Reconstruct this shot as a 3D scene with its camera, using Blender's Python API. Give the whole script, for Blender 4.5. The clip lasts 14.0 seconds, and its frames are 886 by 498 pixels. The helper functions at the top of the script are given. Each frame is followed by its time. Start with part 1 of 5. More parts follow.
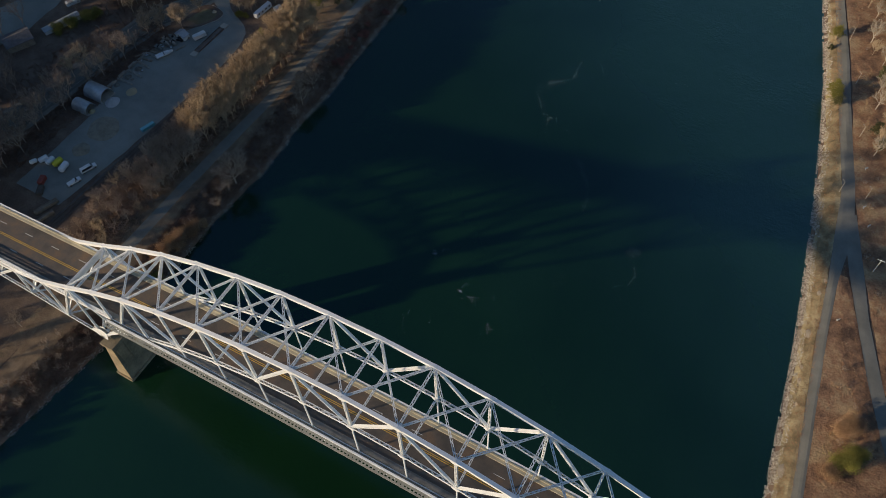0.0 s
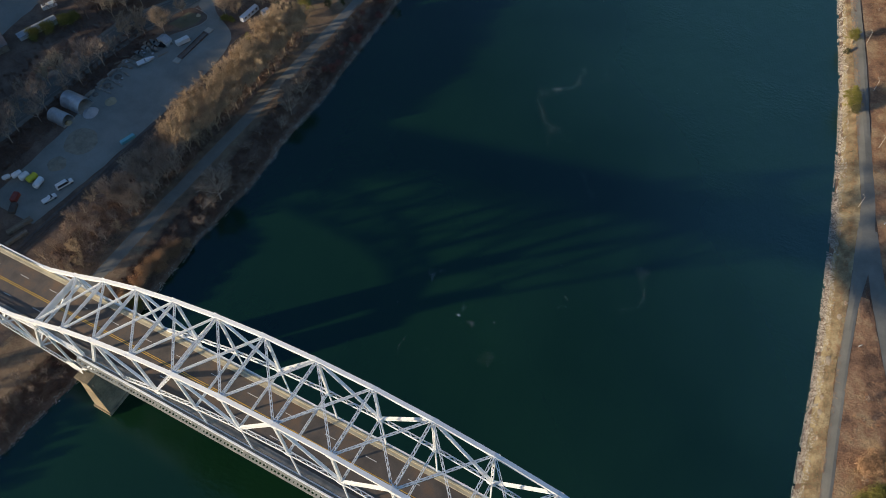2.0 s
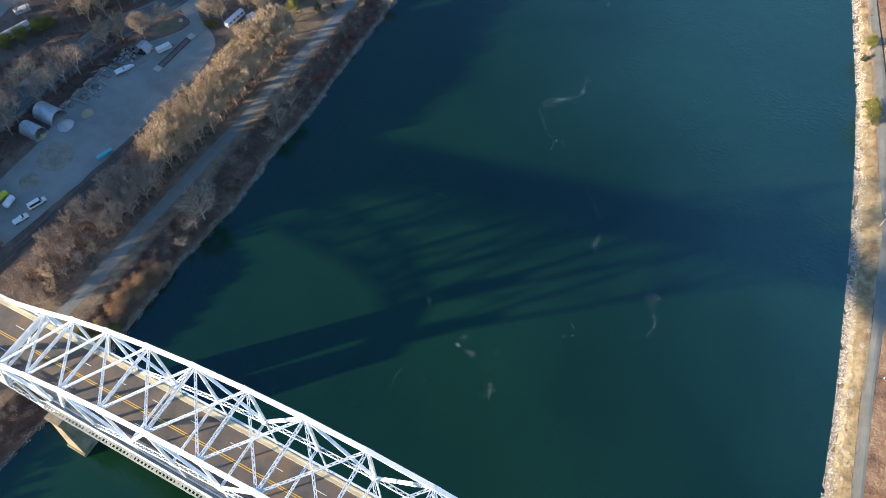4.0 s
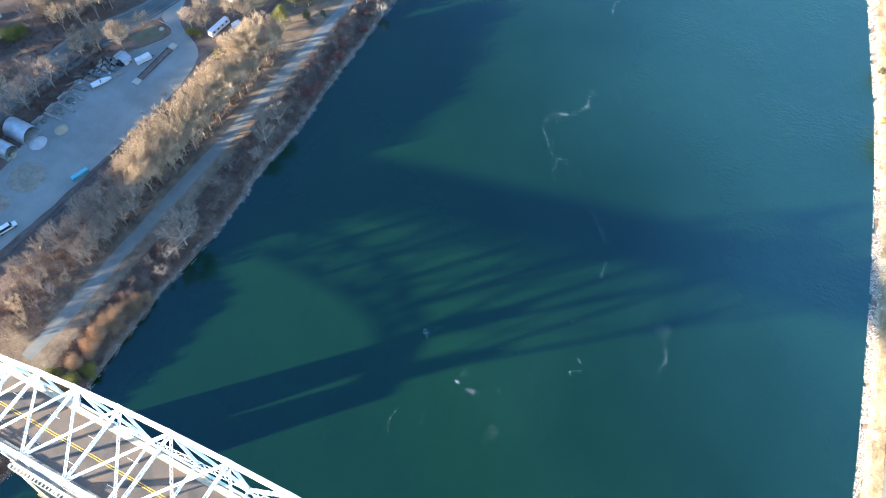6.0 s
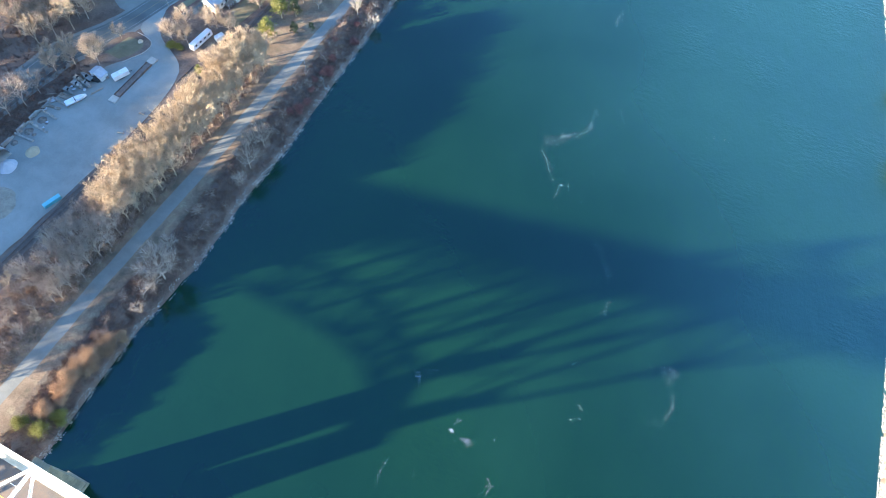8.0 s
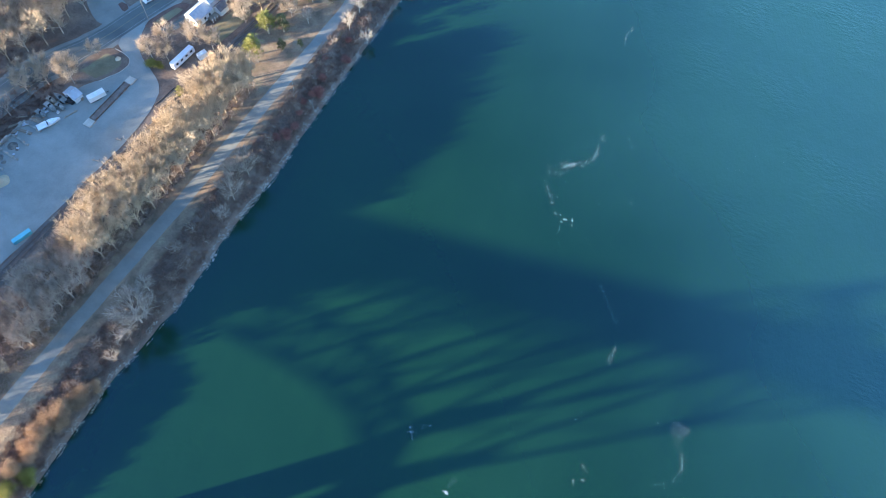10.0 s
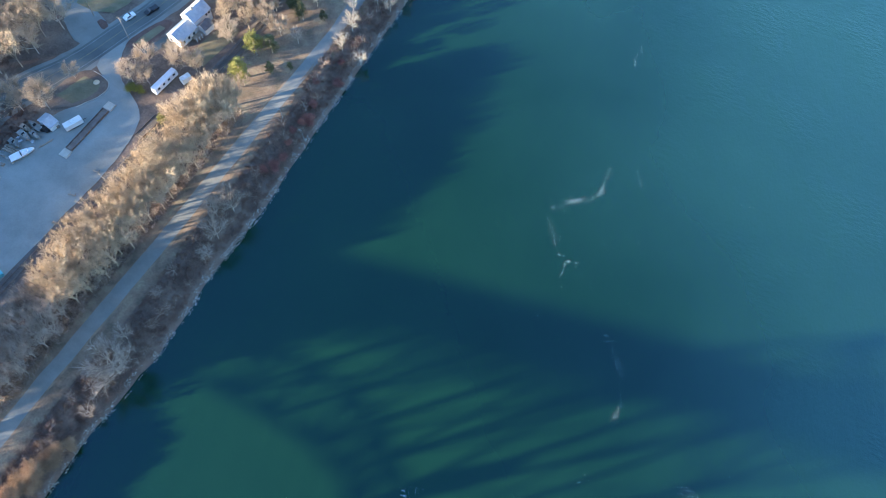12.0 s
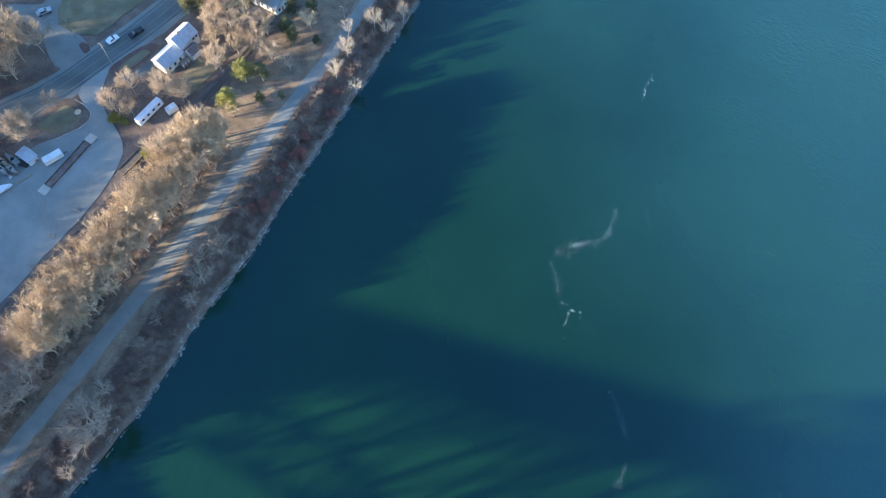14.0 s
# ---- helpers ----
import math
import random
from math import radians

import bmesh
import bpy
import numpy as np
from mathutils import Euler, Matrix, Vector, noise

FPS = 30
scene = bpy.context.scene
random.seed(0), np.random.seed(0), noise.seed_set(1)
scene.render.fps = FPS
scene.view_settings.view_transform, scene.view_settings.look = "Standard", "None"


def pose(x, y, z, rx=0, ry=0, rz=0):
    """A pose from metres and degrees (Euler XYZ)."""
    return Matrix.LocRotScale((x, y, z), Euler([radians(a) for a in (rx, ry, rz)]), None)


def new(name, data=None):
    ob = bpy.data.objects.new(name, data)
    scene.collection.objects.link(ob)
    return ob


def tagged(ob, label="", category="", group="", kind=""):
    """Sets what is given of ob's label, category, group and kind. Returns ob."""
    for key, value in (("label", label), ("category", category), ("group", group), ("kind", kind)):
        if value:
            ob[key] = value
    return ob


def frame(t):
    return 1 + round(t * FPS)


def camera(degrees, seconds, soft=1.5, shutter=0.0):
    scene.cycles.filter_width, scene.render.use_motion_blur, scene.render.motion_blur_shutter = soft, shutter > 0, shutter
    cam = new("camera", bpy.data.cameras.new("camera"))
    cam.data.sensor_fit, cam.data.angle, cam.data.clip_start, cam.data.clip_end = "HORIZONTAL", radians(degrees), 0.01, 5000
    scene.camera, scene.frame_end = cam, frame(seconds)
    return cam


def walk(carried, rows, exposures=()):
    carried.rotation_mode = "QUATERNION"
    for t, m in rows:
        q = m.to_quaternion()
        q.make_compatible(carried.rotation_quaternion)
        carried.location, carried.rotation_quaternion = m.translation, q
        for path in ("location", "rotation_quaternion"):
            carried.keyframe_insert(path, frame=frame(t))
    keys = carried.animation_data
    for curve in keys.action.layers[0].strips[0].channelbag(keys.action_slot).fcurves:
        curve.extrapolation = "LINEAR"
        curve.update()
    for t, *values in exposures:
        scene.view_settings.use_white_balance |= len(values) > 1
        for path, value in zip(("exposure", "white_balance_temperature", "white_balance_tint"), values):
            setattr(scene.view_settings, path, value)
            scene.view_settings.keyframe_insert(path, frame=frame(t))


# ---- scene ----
cam = camera(57.93, 14.0, 0.72)
# seconds, eye x, y, z, heading, pitch, bank
PATH = [
    (0, 147.76, -62.48, 230.74, 30.856, -55.976, -2.227),
    (0.5, 145.66, -58.89, 228.97, 30.750, -56.138, -2.211),
    (1, 143.48, -55.28, 227.11, 30.652, -56.312, -2.192),
    (1.5, 141.35, -51.65, 225.30, 30.552, -56.478, -2.170),
    (2, 139.19, -47.98, 223.35, 30.434, -56.643, -2.130),
    (2.5, 136.94, -44.38, 221.50, 30.285, -56.792, -2.050),
    (3, 134.57, -40.83, 219.56, 30.072, -56.946, -1.913),
    (5.5, 122.00, -23.23, 210.13, 28.680, -57.681, -0.904),
    (6, 119.51, -19.37, 208.77, 28.414, -57.879, -0.688),
    (6.5, 117.21, -15.23, 207.73, 28.195, -58.144, -0.472),
    (7, 114.88, -10.75, 206.79, 28.040, -58.455, -0.286),
    (7.5, 112.68, -5.99, 205.96, 27.946, -58.811, -0.148),
    (8, 110.42, -0.91, 205.16, 27.915, -59.204, -0.060),
    (10.5, 98.39, 25.63, 200.84, 28.056, -61.364, 0.150),
    (11, 95.98, 30.90, 200.19, 28.110, -61.822, 0.173),
    (11.5, 93.48, 36.23, 199.66, 28.186, -62.302, 0.182),
    (12, 91.12, 41.56, 199.28, 28.285, -62.795, 0.186),
    (12.5, 88.75, 46.88, 199.07, 28.396, -63.294, 0.182),
    (13, 86.37, 52.06, 198.85, 28.516, -63.802, 0.171),
    (13.5, 83.91, 57.32, 198.62, 28.645, -64.310, 0.161),
    (14, 81.35, 62.45, 198.43, 28.776, -64.820, 0.147),
]
EXPOSURE = [(0.0, -0.15, 7350, 13), (1.0, 0.0, 7300, 13), (2.0, 0.3, 7050, 12), (3.0, 0.8, 6800, 12), (4.2, 1.55, 6450, 11), (5.5, 2.2, 6250, 10), (6.5, 2.70, 6250, 10), (8.0, 2.85, 6250, 10), (10.5, 2.65, 6250, 10), (12.0, 2.55, 6250, 10), (14.0, 2.40, 6250, 10)]
walk(cam, [(t, pose(x, y, z, 90 + pitch, 0, yaw) @ pose(0, 0, 0, 0, 0, bank)) for t, x, y, z, yaw, pitch, bank in PATH], EXPOSURE)

# ---- light ----
SUN_ELEV, SUN_AZ = radians(11.6), radians(46.2)  # height of the sun; heading of its rays from +x towards +y
world = bpy.data.worlds.new("sky")
scene.world = world
world.use_nodes = True
wn = world.node_tree.nodes
sky = wn.new("ShaderNodeTexSky")
sky.sky_type, sky.sun_disc = "NISHITA", False
sky.sun_elevation, sky.sun_rotation = SUN_ELEV, radians(270) - SUN_AZ
sky.altitude, sky.air_density, sky.dust_density, sky.ozone_density = 50, 1.0, 0.2, 4.0
world.node_tree.links.new(sky.outputs[0], wn["Background"].inputs[0])
wn["Background"].inputs[1].default_value = 0.13
sun = new("sun", bpy.data.lights.new("sun", "SUN"))
sun.data.energy, sun.data.angle, sun.data.color = 5.0, radians(0.9), (1.0, 0.835, 0.61)
ray = Vector((math.cos(SUN_AZ) * math.cos(SUN_ELEV), math.sin(SUN_AZ) * math.cos(SUN_ELEV), -math.sin(SUN_ELEV)))
sun.matrix_world = Matrix.Translation((-200, -200, 300)) @ ray.to_track_quat("-Z", "Y").to_matrix().to_4x4()


# ---- materials ----
def material(name, low, high, scale=1.0, rough=0.85, metal=0.0, bump=0.0, fine=0.0, fine_scale=12.0, each=0.0, spec=0.5, detail=6.0, hue=None):
    """Two colours mixed by broad noise, with finer grain, relief and a change from object to object."""
    m = bpy.data.materials.new(name)
    m.use_nodes = True
    nt = m.node_tree
    n, link = nt.nodes, nt.links.new
    bsdf = n["Principled BSDF"]
    bsdf.inputs["Roughness"].default_value = rough
    bsdf.inputs["Metallic"].default_value = metal
    bsdf.inputs["Specular IOR Level"].default_value = spec
    geo = n.new("ShaderNodeNewGeometry")
    broad = n.new("ShaderNodeTexNoise")
    broad.inputs["Scale"].default_value = scale
    broad.inputs["Detail"].default_value = detail
    broad.inputs["Roughness"].default_value = 0.62
    link(geo.outputs["Position"], broad.inputs["Vector"])
    ramp = n.new("ShaderNodeValToRGB")
    ramp.color_ramp.elements[0].position, ramp.color_ramp.elements[1].position = 0.34, 0.66
    ramp.color_ramp.elements[0].color, ramp.color_ramp.elements[1].color = (*low, 1), (*high, 1)
    if hue:
        mid = ramp.color_ramp.elements.new(0.5)
        mid.color = (*hue, 1)
    link(broad.outputs["Fac"], ramp.inputs["Fac"])
    colour = ramp.outputs["Color"]
    grain = n.new("ShaderNodeTexNoise")
    grain.inputs["Scale"].default_value = fine_scale
    grain.inputs["Detail"].default_value = 4
    link(geo.outputs["Position"], grain.inputs["Vector"])
    if fine or each:
        hsv = n.new("ShaderNodeHueSaturation")
        amount = n.new("ShaderNodeMath")
        amount.operation = "MULTIPLY_ADD"
        amount.inputs[1].default_value, amount.inputs[2].default_value = 2 * fine, 1 - fine
        link(grain.outputs["Fac"], amount.inputs[0])
        value = amount.outputs[0]
        if each:
            info = n.new("ShaderNodeObjectInfo")
            vary = n.new("ShaderNodeMath")
            vary.operation = "MULTIPLY_ADD"
            vary.inputs[1].default_value, vary.inputs[2].default_value = 2 * each, 1 - each
            link(info.outputs["Random"], vary.inputs[0])
            both = n.new("ShaderNodeMath")
            both.operation = "MULTIPLY"
            link(value, both.inputs[0])
            link(vary.outputs[0], both.inputs[1])
            value = both.outputs[0]
        link(value, hsv.inputs["Value"])
        link(colour, hsv.inputs["Color"])
        colour = hsv.outputs["Color"]
    link(colour, bsdf.inputs["Base Color"])
    if bump:
        bp = n.new("ShaderNodeBump")
        bp.inputs["Strength"].default_value, bp.inputs["Distance"].default_value = 0.8, bump
        link(grain.outputs["Fac"], bp.inputs["Height"])
        link(bp.outputs["Normal"], bsdf.inputs["Normal"])
    return m


STEEL = material("painted_steel", (0.79, 0.83, 0.86), (0.87, 0.905, 0.925), 0.35, 0.42, fine=0.12, fine_scale=3, bump=0.01)
ASPHALT = material("bridge_asphalt", (0.075, 0.068, 0.063), (0.17, 0.115, 0.08), 0.16, 0.9, fine=0.18, fine_scale=5, bump=0.01, hue=(0.115, 0.098, 0.086))
GIRDER = material("weathered_girder_paint", (0.27, 0.28, 0.255), (0.40, 0.41, 0.37), 0.4, 0.6, fine=0.15, fine_scale=3, bump=0.01)
KERB = material("tan_concrete", (0.40, 0.365, 0.27), (0.54, 0.50, 0.38), 0.35, 0.9, fine=0.12, fine_scale=3, bump=0.02)
# Stained concrete, darkened further to deepen the shade on the pier's side
PIER = material("stained_concrete", (0.17, 0.145, 0.10), (0.36, 0.29, 0.19), 0.22, 0.92, fine=0.2, fine_scale=2.0, bump=0.04, hue=(0.27, 0.22, 0.145))
FOOTWAY = material("grey_footway", (0.16, 0.155, 0.14), (0.26, 0.25, 0.225), 0.4, 0.9, fine=0.15, fine_scale=3, bump=0.02)
CONCRETE = material("concrete", (0.34, 0.31, 0.26), (0.50, 0.46, 0.39), 0.3, 0.9, fine=0.12, fine_scale=2.5, bump=0.03)
WORN = material("worn_line", (0.22, 0.22, 0.21), (0.4, 0.4, 0.38), 1.2, 0.8, fine=0.3)
YELLOW = material("yellow_paint", (0.55, 0.34, 0.05), (0.66, 0.42, 0.08), 1.5, 0.7, fine=0.2)
YELLOW_WORN = material("worn_yellow_line", (0.22, 0.17, 0.09), (0.36, 0.27, 0.13), 1.2, 0.8, fine=0.3)
WHITE = material("white_paint", (0.6, 0.6, 0.58), (0.75, 0.75, 0.72), 1.5, 0.7, fine=0.15)
LITTER = material("leaf_litter", (0.100, 0.068, 0.052), (0.195, 0.142, 0.108), 0.12, 0.95, fine=0.5, fine_scale=1.8, bump=0.1, hue=(0.148, 0.104, 0.078), detail=9)
VERGE = material("verge_grass", (0.115, 0.092, 0.060), (0.245, 0.195, 0.125), 0.2, 0.95, fine=0.45, fine_scale=1.8, bump=0.12, hue=(0.191, 0.132, 0.089), detail=9)
GRAVEL = material("gravel", (0.180, 0.190, 0.174), (0.270, 0.280, 0.256), 0.07, 0.95, fine=0.14, fine_scale=2.5, bump=0.04, detail=9)
ROADTOP = material("worn_asphalt", (0.155, 0.159, 0.144), (0.225, 0.227, 0.204), 0.12, 0.92, fine=0.14, fine_scale=3, bump=0.01, detail=9)
HIGHWAY = material("highway_asphalt", (0.085, 0.094, 0.09), (0.135, 0.145, 0.135), 0.1, 0.9, fine=0.12, fine_scale=4, bump=0.01, detail=9)
ROCK = material("riprap_rock", (0.16, 0.145, 0.125), (0.47, 0.445, 0.39), 1.1, 0.9, fine=0.35, fine_scale=2.5, bump=0.1)
ROCK_PALE = material("pale_riprap_rock", (0.15, 0.14, 0.12), (0.62, 0.59, 0.53), 1.3, 0.9, fine=0.4, fine_scale=3.0, bump=0.1)
BARK = material("bare_bark", (0.315, 0.245, 0.168), (0.47, 0.375, 0.27), 0.5, 0.9, fine=0.2, each=0.15)
TWIG_GREY = material("grey_twigs", (0.285, 0.215, 0.165), (0.43, 0.335, 0.265), 0.15, 0.9, fine=0.2, fine_scale=1.5, each=0.2)
DARK_BARK = material("dull_bark", (0.34, 0.27, 0.21), (0.50, 0.415, 0.33), 0.5, 0.9, fine=0.2, each=0.15)
TWIG_RED = material("russet_twigs", (0.20, 0.142, 0.112), (0.32, 0.235, 0.185), 0.15, 0.9, fine=0.25, fine_scale=1.5, each=0.25)
TWIG_PALE = material("pale_twigs", (0.31, 0.25, 0.185), (0.44, 0.365, 0.28), 0.15, 0.9, fine=0.15, fine_scale=1.5, each=0.12)
PALE_BARK = material("pale_bark", (0.38, 0.34, 0.29), (0.55, 0.50, 0.43), 0.5, 0.9, fine=0.2, each=0.12)
NEEDLE = material("pine_needles", (0.062, 0.064, 0.026), (0.125, 0.122, 0.045), 0.3, 0.8, fine=0.3, fine_scale=2, each=0.25)
NEEDLE_YELLOW = material("yellow_green_needles", (0.14, 0.14, 0.03), (0.24, 0.22, 0.05), 0.3, 0.8, fine=0.3, fine_scale=2, each=0.15)
OAK = material("dry_oak_leaves", (0.29, 0.175, 0.10), (0.44, 0.28, 0.165), 0.4, 0.85, fine=0.3, fine_scale=2, each=0.15)
RED_LEAF = material("dark_red_leaves", (0.20, 0.082, 0.068), (0.33, 0.148, 0.118), 0.4, 0.85, fine=0.3, fine_scale=2, each=0.2)
BRUSH = material("leafless_brush", (0.130, 0.078, 0.061), (0.238, 0.155, 0.119), 0.1, 0.95, fine=0.35, fine_scale=1.2)
GRASS = material("dry_grass", (0.155, 0.125, 0.075), (0.42, 0.36, 0.225), 0.22, 0.95, fine=0.4, fine_scale=2.2, bump=0.15, hue=(0.29, 0.235, 0.14), detail=9)
SCRUB = material("rust_brown_scrub", (0.15, 0.088, 0.058), (0.47, 0.33, 0.19), 0.16, 0.95, fine=0.5, fine_scale=1.6, bump=0.25, hue=(0.34, 0.19, 0.11), detail=9)
LAWN = material("lawn", (0.12, 0.112, 0.06), (0.20, 0.18, 0.105), 0.2, 0.95, fine=0.3, fine_scale=3, bump=0.05, hue=(0.165, 0.135, 0.08))
EARTH = material("bare_earth", (0.153, 0.108, 0.072), (0.270, 0.198, 0.135), 0.25, 0.95, fine=0.3, fine_scale=2.5, bump=0.05, hue=(0.207, 0.149, 0.099))
SAND = material("sand", (0.30, 0.25, 0.17), (0.40, 0.34, 0.23), 0.3, 0.95, fine=0.15, fine_scale=3, bump=0.05)
TWIG_BANK = material("brown_grey_twigs", (0.216, 0.164, 0.128), (0.328, 0.260, 0.208), 0.15, 0.9, fine=0.2, fine_scale=1.5, each=0.2)
TWIG_HOUSE = material("brown_twigs", (0.285, 0.215, 0.145), (0.42, 0.325, 0.225), 0.15, 0.9, fine=0.2, fine_scale=1.5, each=0.2)
TWIG = material("bare_twigs", (0.385, 0.285, 0.18), (0.55, 0.42, 0.275), 0.15, 0.9, fine=0.2, fine_scale=1.5, each=0.2)


def water_material():
    m = bpy.data.materials.new("canal_water")
    m.use_nodes = True
    nt = m.node_tree
    n, link = nt.nodes, nt.links.new
    b = n["Principled BSDF"]
    geo = n.new("ShaderNodeNewGeometry")
    broad = n.new("ShaderNodeTexNoise")
    broad.inputs["Scale"].default_value, broad.inputs["Detail"].default_value = 0.012, 5
    link(geo.outputs["Position"], broad.inputs["Vector"])
    ramp = n.new("ShaderNodeValToRGB")
    ramp.color_ramp.elements[0].color, ramp.color_ramp.elements[1].color = (0.0034, 0.0238, 0.0088, 1), (0.0062, 0.0338, 0.0120, 1)
    ramp.color_ramp.elements[0].position, ramp.color_ramp.elements[1].position = 0.35, 0.65
    link(broad.outputs["Fac"], ramp.inputs["Fac"])
    link(ramp.outputs["Color"], b.inputs["Base Color"])
    sep = n.new("ShaderNodeSeparateXYZ")
    link(geo.outputs["Position"], sep.inputs[0])
    # Rises to the north-east: wind ripples, plus a stronger sky reflection put in
    wind_and_sheen = n.new("ShaderNodeMath")
    wind_and_sheen.operation = "MULTIPLY_ADD"
    wind_and_sheen.inputs[1].default_value = 137.0
    link(broad.outputs["Fac"], wind_and_sheen.inputs[0])
    reach = n.new("ShaderNodeMath")
    reach.operation = "MULTIPLY_ADD"
    reach.inputs[1].default_value = 0.875
    link(sep.outputs["Y"], reach.inputs[0])
    link(sep.outputs["X"], reach.inputs[2])
    link(reach.outputs[0], wind_and_sheen.inputs[2])
    ruffle_and_sheen = n.new("ShaderNodeMapRange")
    ruffle_and_sheen.interpolation_type = "SMOOTHSTEP"
    ruffle_and_sheen.inputs["From Min"].default_value, ruffle_and_sheen.inputs["From Max"].default_value = 188, 412
    link(wind_and_sheen.outputs[0], ruffle_and_sheen.inputs["Value"])
    gloss = n.new("ShaderNodeMapRange")
    gloss.inputs["To Min"].default_value, gloss.inputs["To Max"].default_value = 0.14, 0.34
    link(ruffle_and_sheen.outputs[0], gloss.inputs["Value"])
    link(gloss.outputs[0], b.inputs["Roughness"])
    b.inputs["IOR"].default_value = 1.72
    # Bluer shade on the west side is put into the reflection's tint
    cast = n.new("ShaderNodeMix")
    cast.data_type = "RGBA"
    cast.inputs["A"].default_value, cast.inputs["B"].default_value = (0.38, 0.62, 1.0, 1), (0.52, 0.94, 1.0, 1)
    link(ruffle_and_sheen.outputs[0], cast.inputs["Factor"])
    link(cast.outputs["Result"], b.inputs["Specular Tint"])
    # Sky reflection strengthened eastward by position
    shine = n.new("ShaderNodeMapRange")
    shine.inputs["To Min"].default_value, shine.inputs["To Max"].default_value = 0.38, 1.0
    link(ruffle_and_sheen.outputs[0], shine.inputs["Value"])
    link(shine.outputs[0], b.inputs["Specular IOR Level"])
    patch = n.new("ShaderNodeTexNoise")
    patch.inputs["Scale"].default_value, patch.inputs["Detail"].default_value = 0.028, 4
    link(geo.outputs["Position"], patch.inputs["Vector"])
    gusts = n.new("ShaderNodeMapRange")
    gusts.interpolation_type = "SMOOTHSTEP"
    gusts.inputs["From Min"].default_value, gusts.inputs["From Max"].default_value = 0.46, 0.66
    link(patch.outputs["Fac"], gusts.inputs["Value"])
    heights = None
    for scale, size, lengths in ((0.21, 0.5, (1.0, 0.45, 1.0)), (1.6, 0.16, (1.0, 0.45, 1.0)), (0.85, 0.5, (0.55, 1.0, 1.0))):
        stretch = n.new("ShaderNodeMapping")
        stretch.inputs["Scale"].default_value = lengths
        stretch.inputs["Rotation"].default_value = (0, 0, -0.12)
        link(geo.outputs["Position"], stretch.inputs["Vector"])
        w = n.new("ShaderNodeTexNoise")
        w.inputs["Scale"].default_value, w.inputs["Detail"].default_value = scale, 4
        link(stretch.outputs[0], w.inputs["Vector"])
        wave = w.outputs["Fac"]
        if lengths[0] < 1:
            gusty = n.new("ShaderNodeMath")
            gusty.operation = "MULTIPLY"
            link(wave, gusty.inputs[0])
            link(gusts.outputs[0], gusty.inputs[1])
            wave = gusty.outputs[0]
        s = n.new("ShaderNodeMath")
        s.operation = "MULTIPLY_ADD"
        s.inputs[1].default_value = size
        link(wave, s.inputs[0])
        if heights:
            link(heights, s.inputs[2])
        else:
            s.inputs[2].default_value = 0
        heights = s.outputs[0]
    bp = n.new("ShaderNodeBump")
    bp.inputs["Strength"].default_value, bp.inputs["Distance"].default_value = 0.85, 0.5
    steep = n.new("ShaderNodeMapRange")
    steep.inputs["To Min"].default_value, steep.inputs["To Max"].default_value = 0.28, 0.75
    link(ruffle_and_sheen.outputs[0], steep.inputs["Value"])
    link(steep.outputs[0], bp.inputs["Strength"])
    bp.inputs["Distance"].default_value = 0.6
    link(heights, bp.inputs["Height"])
    link(bp.outputs["Normal"], b.inputs["Normal"])
    return m


WATER = water_material()


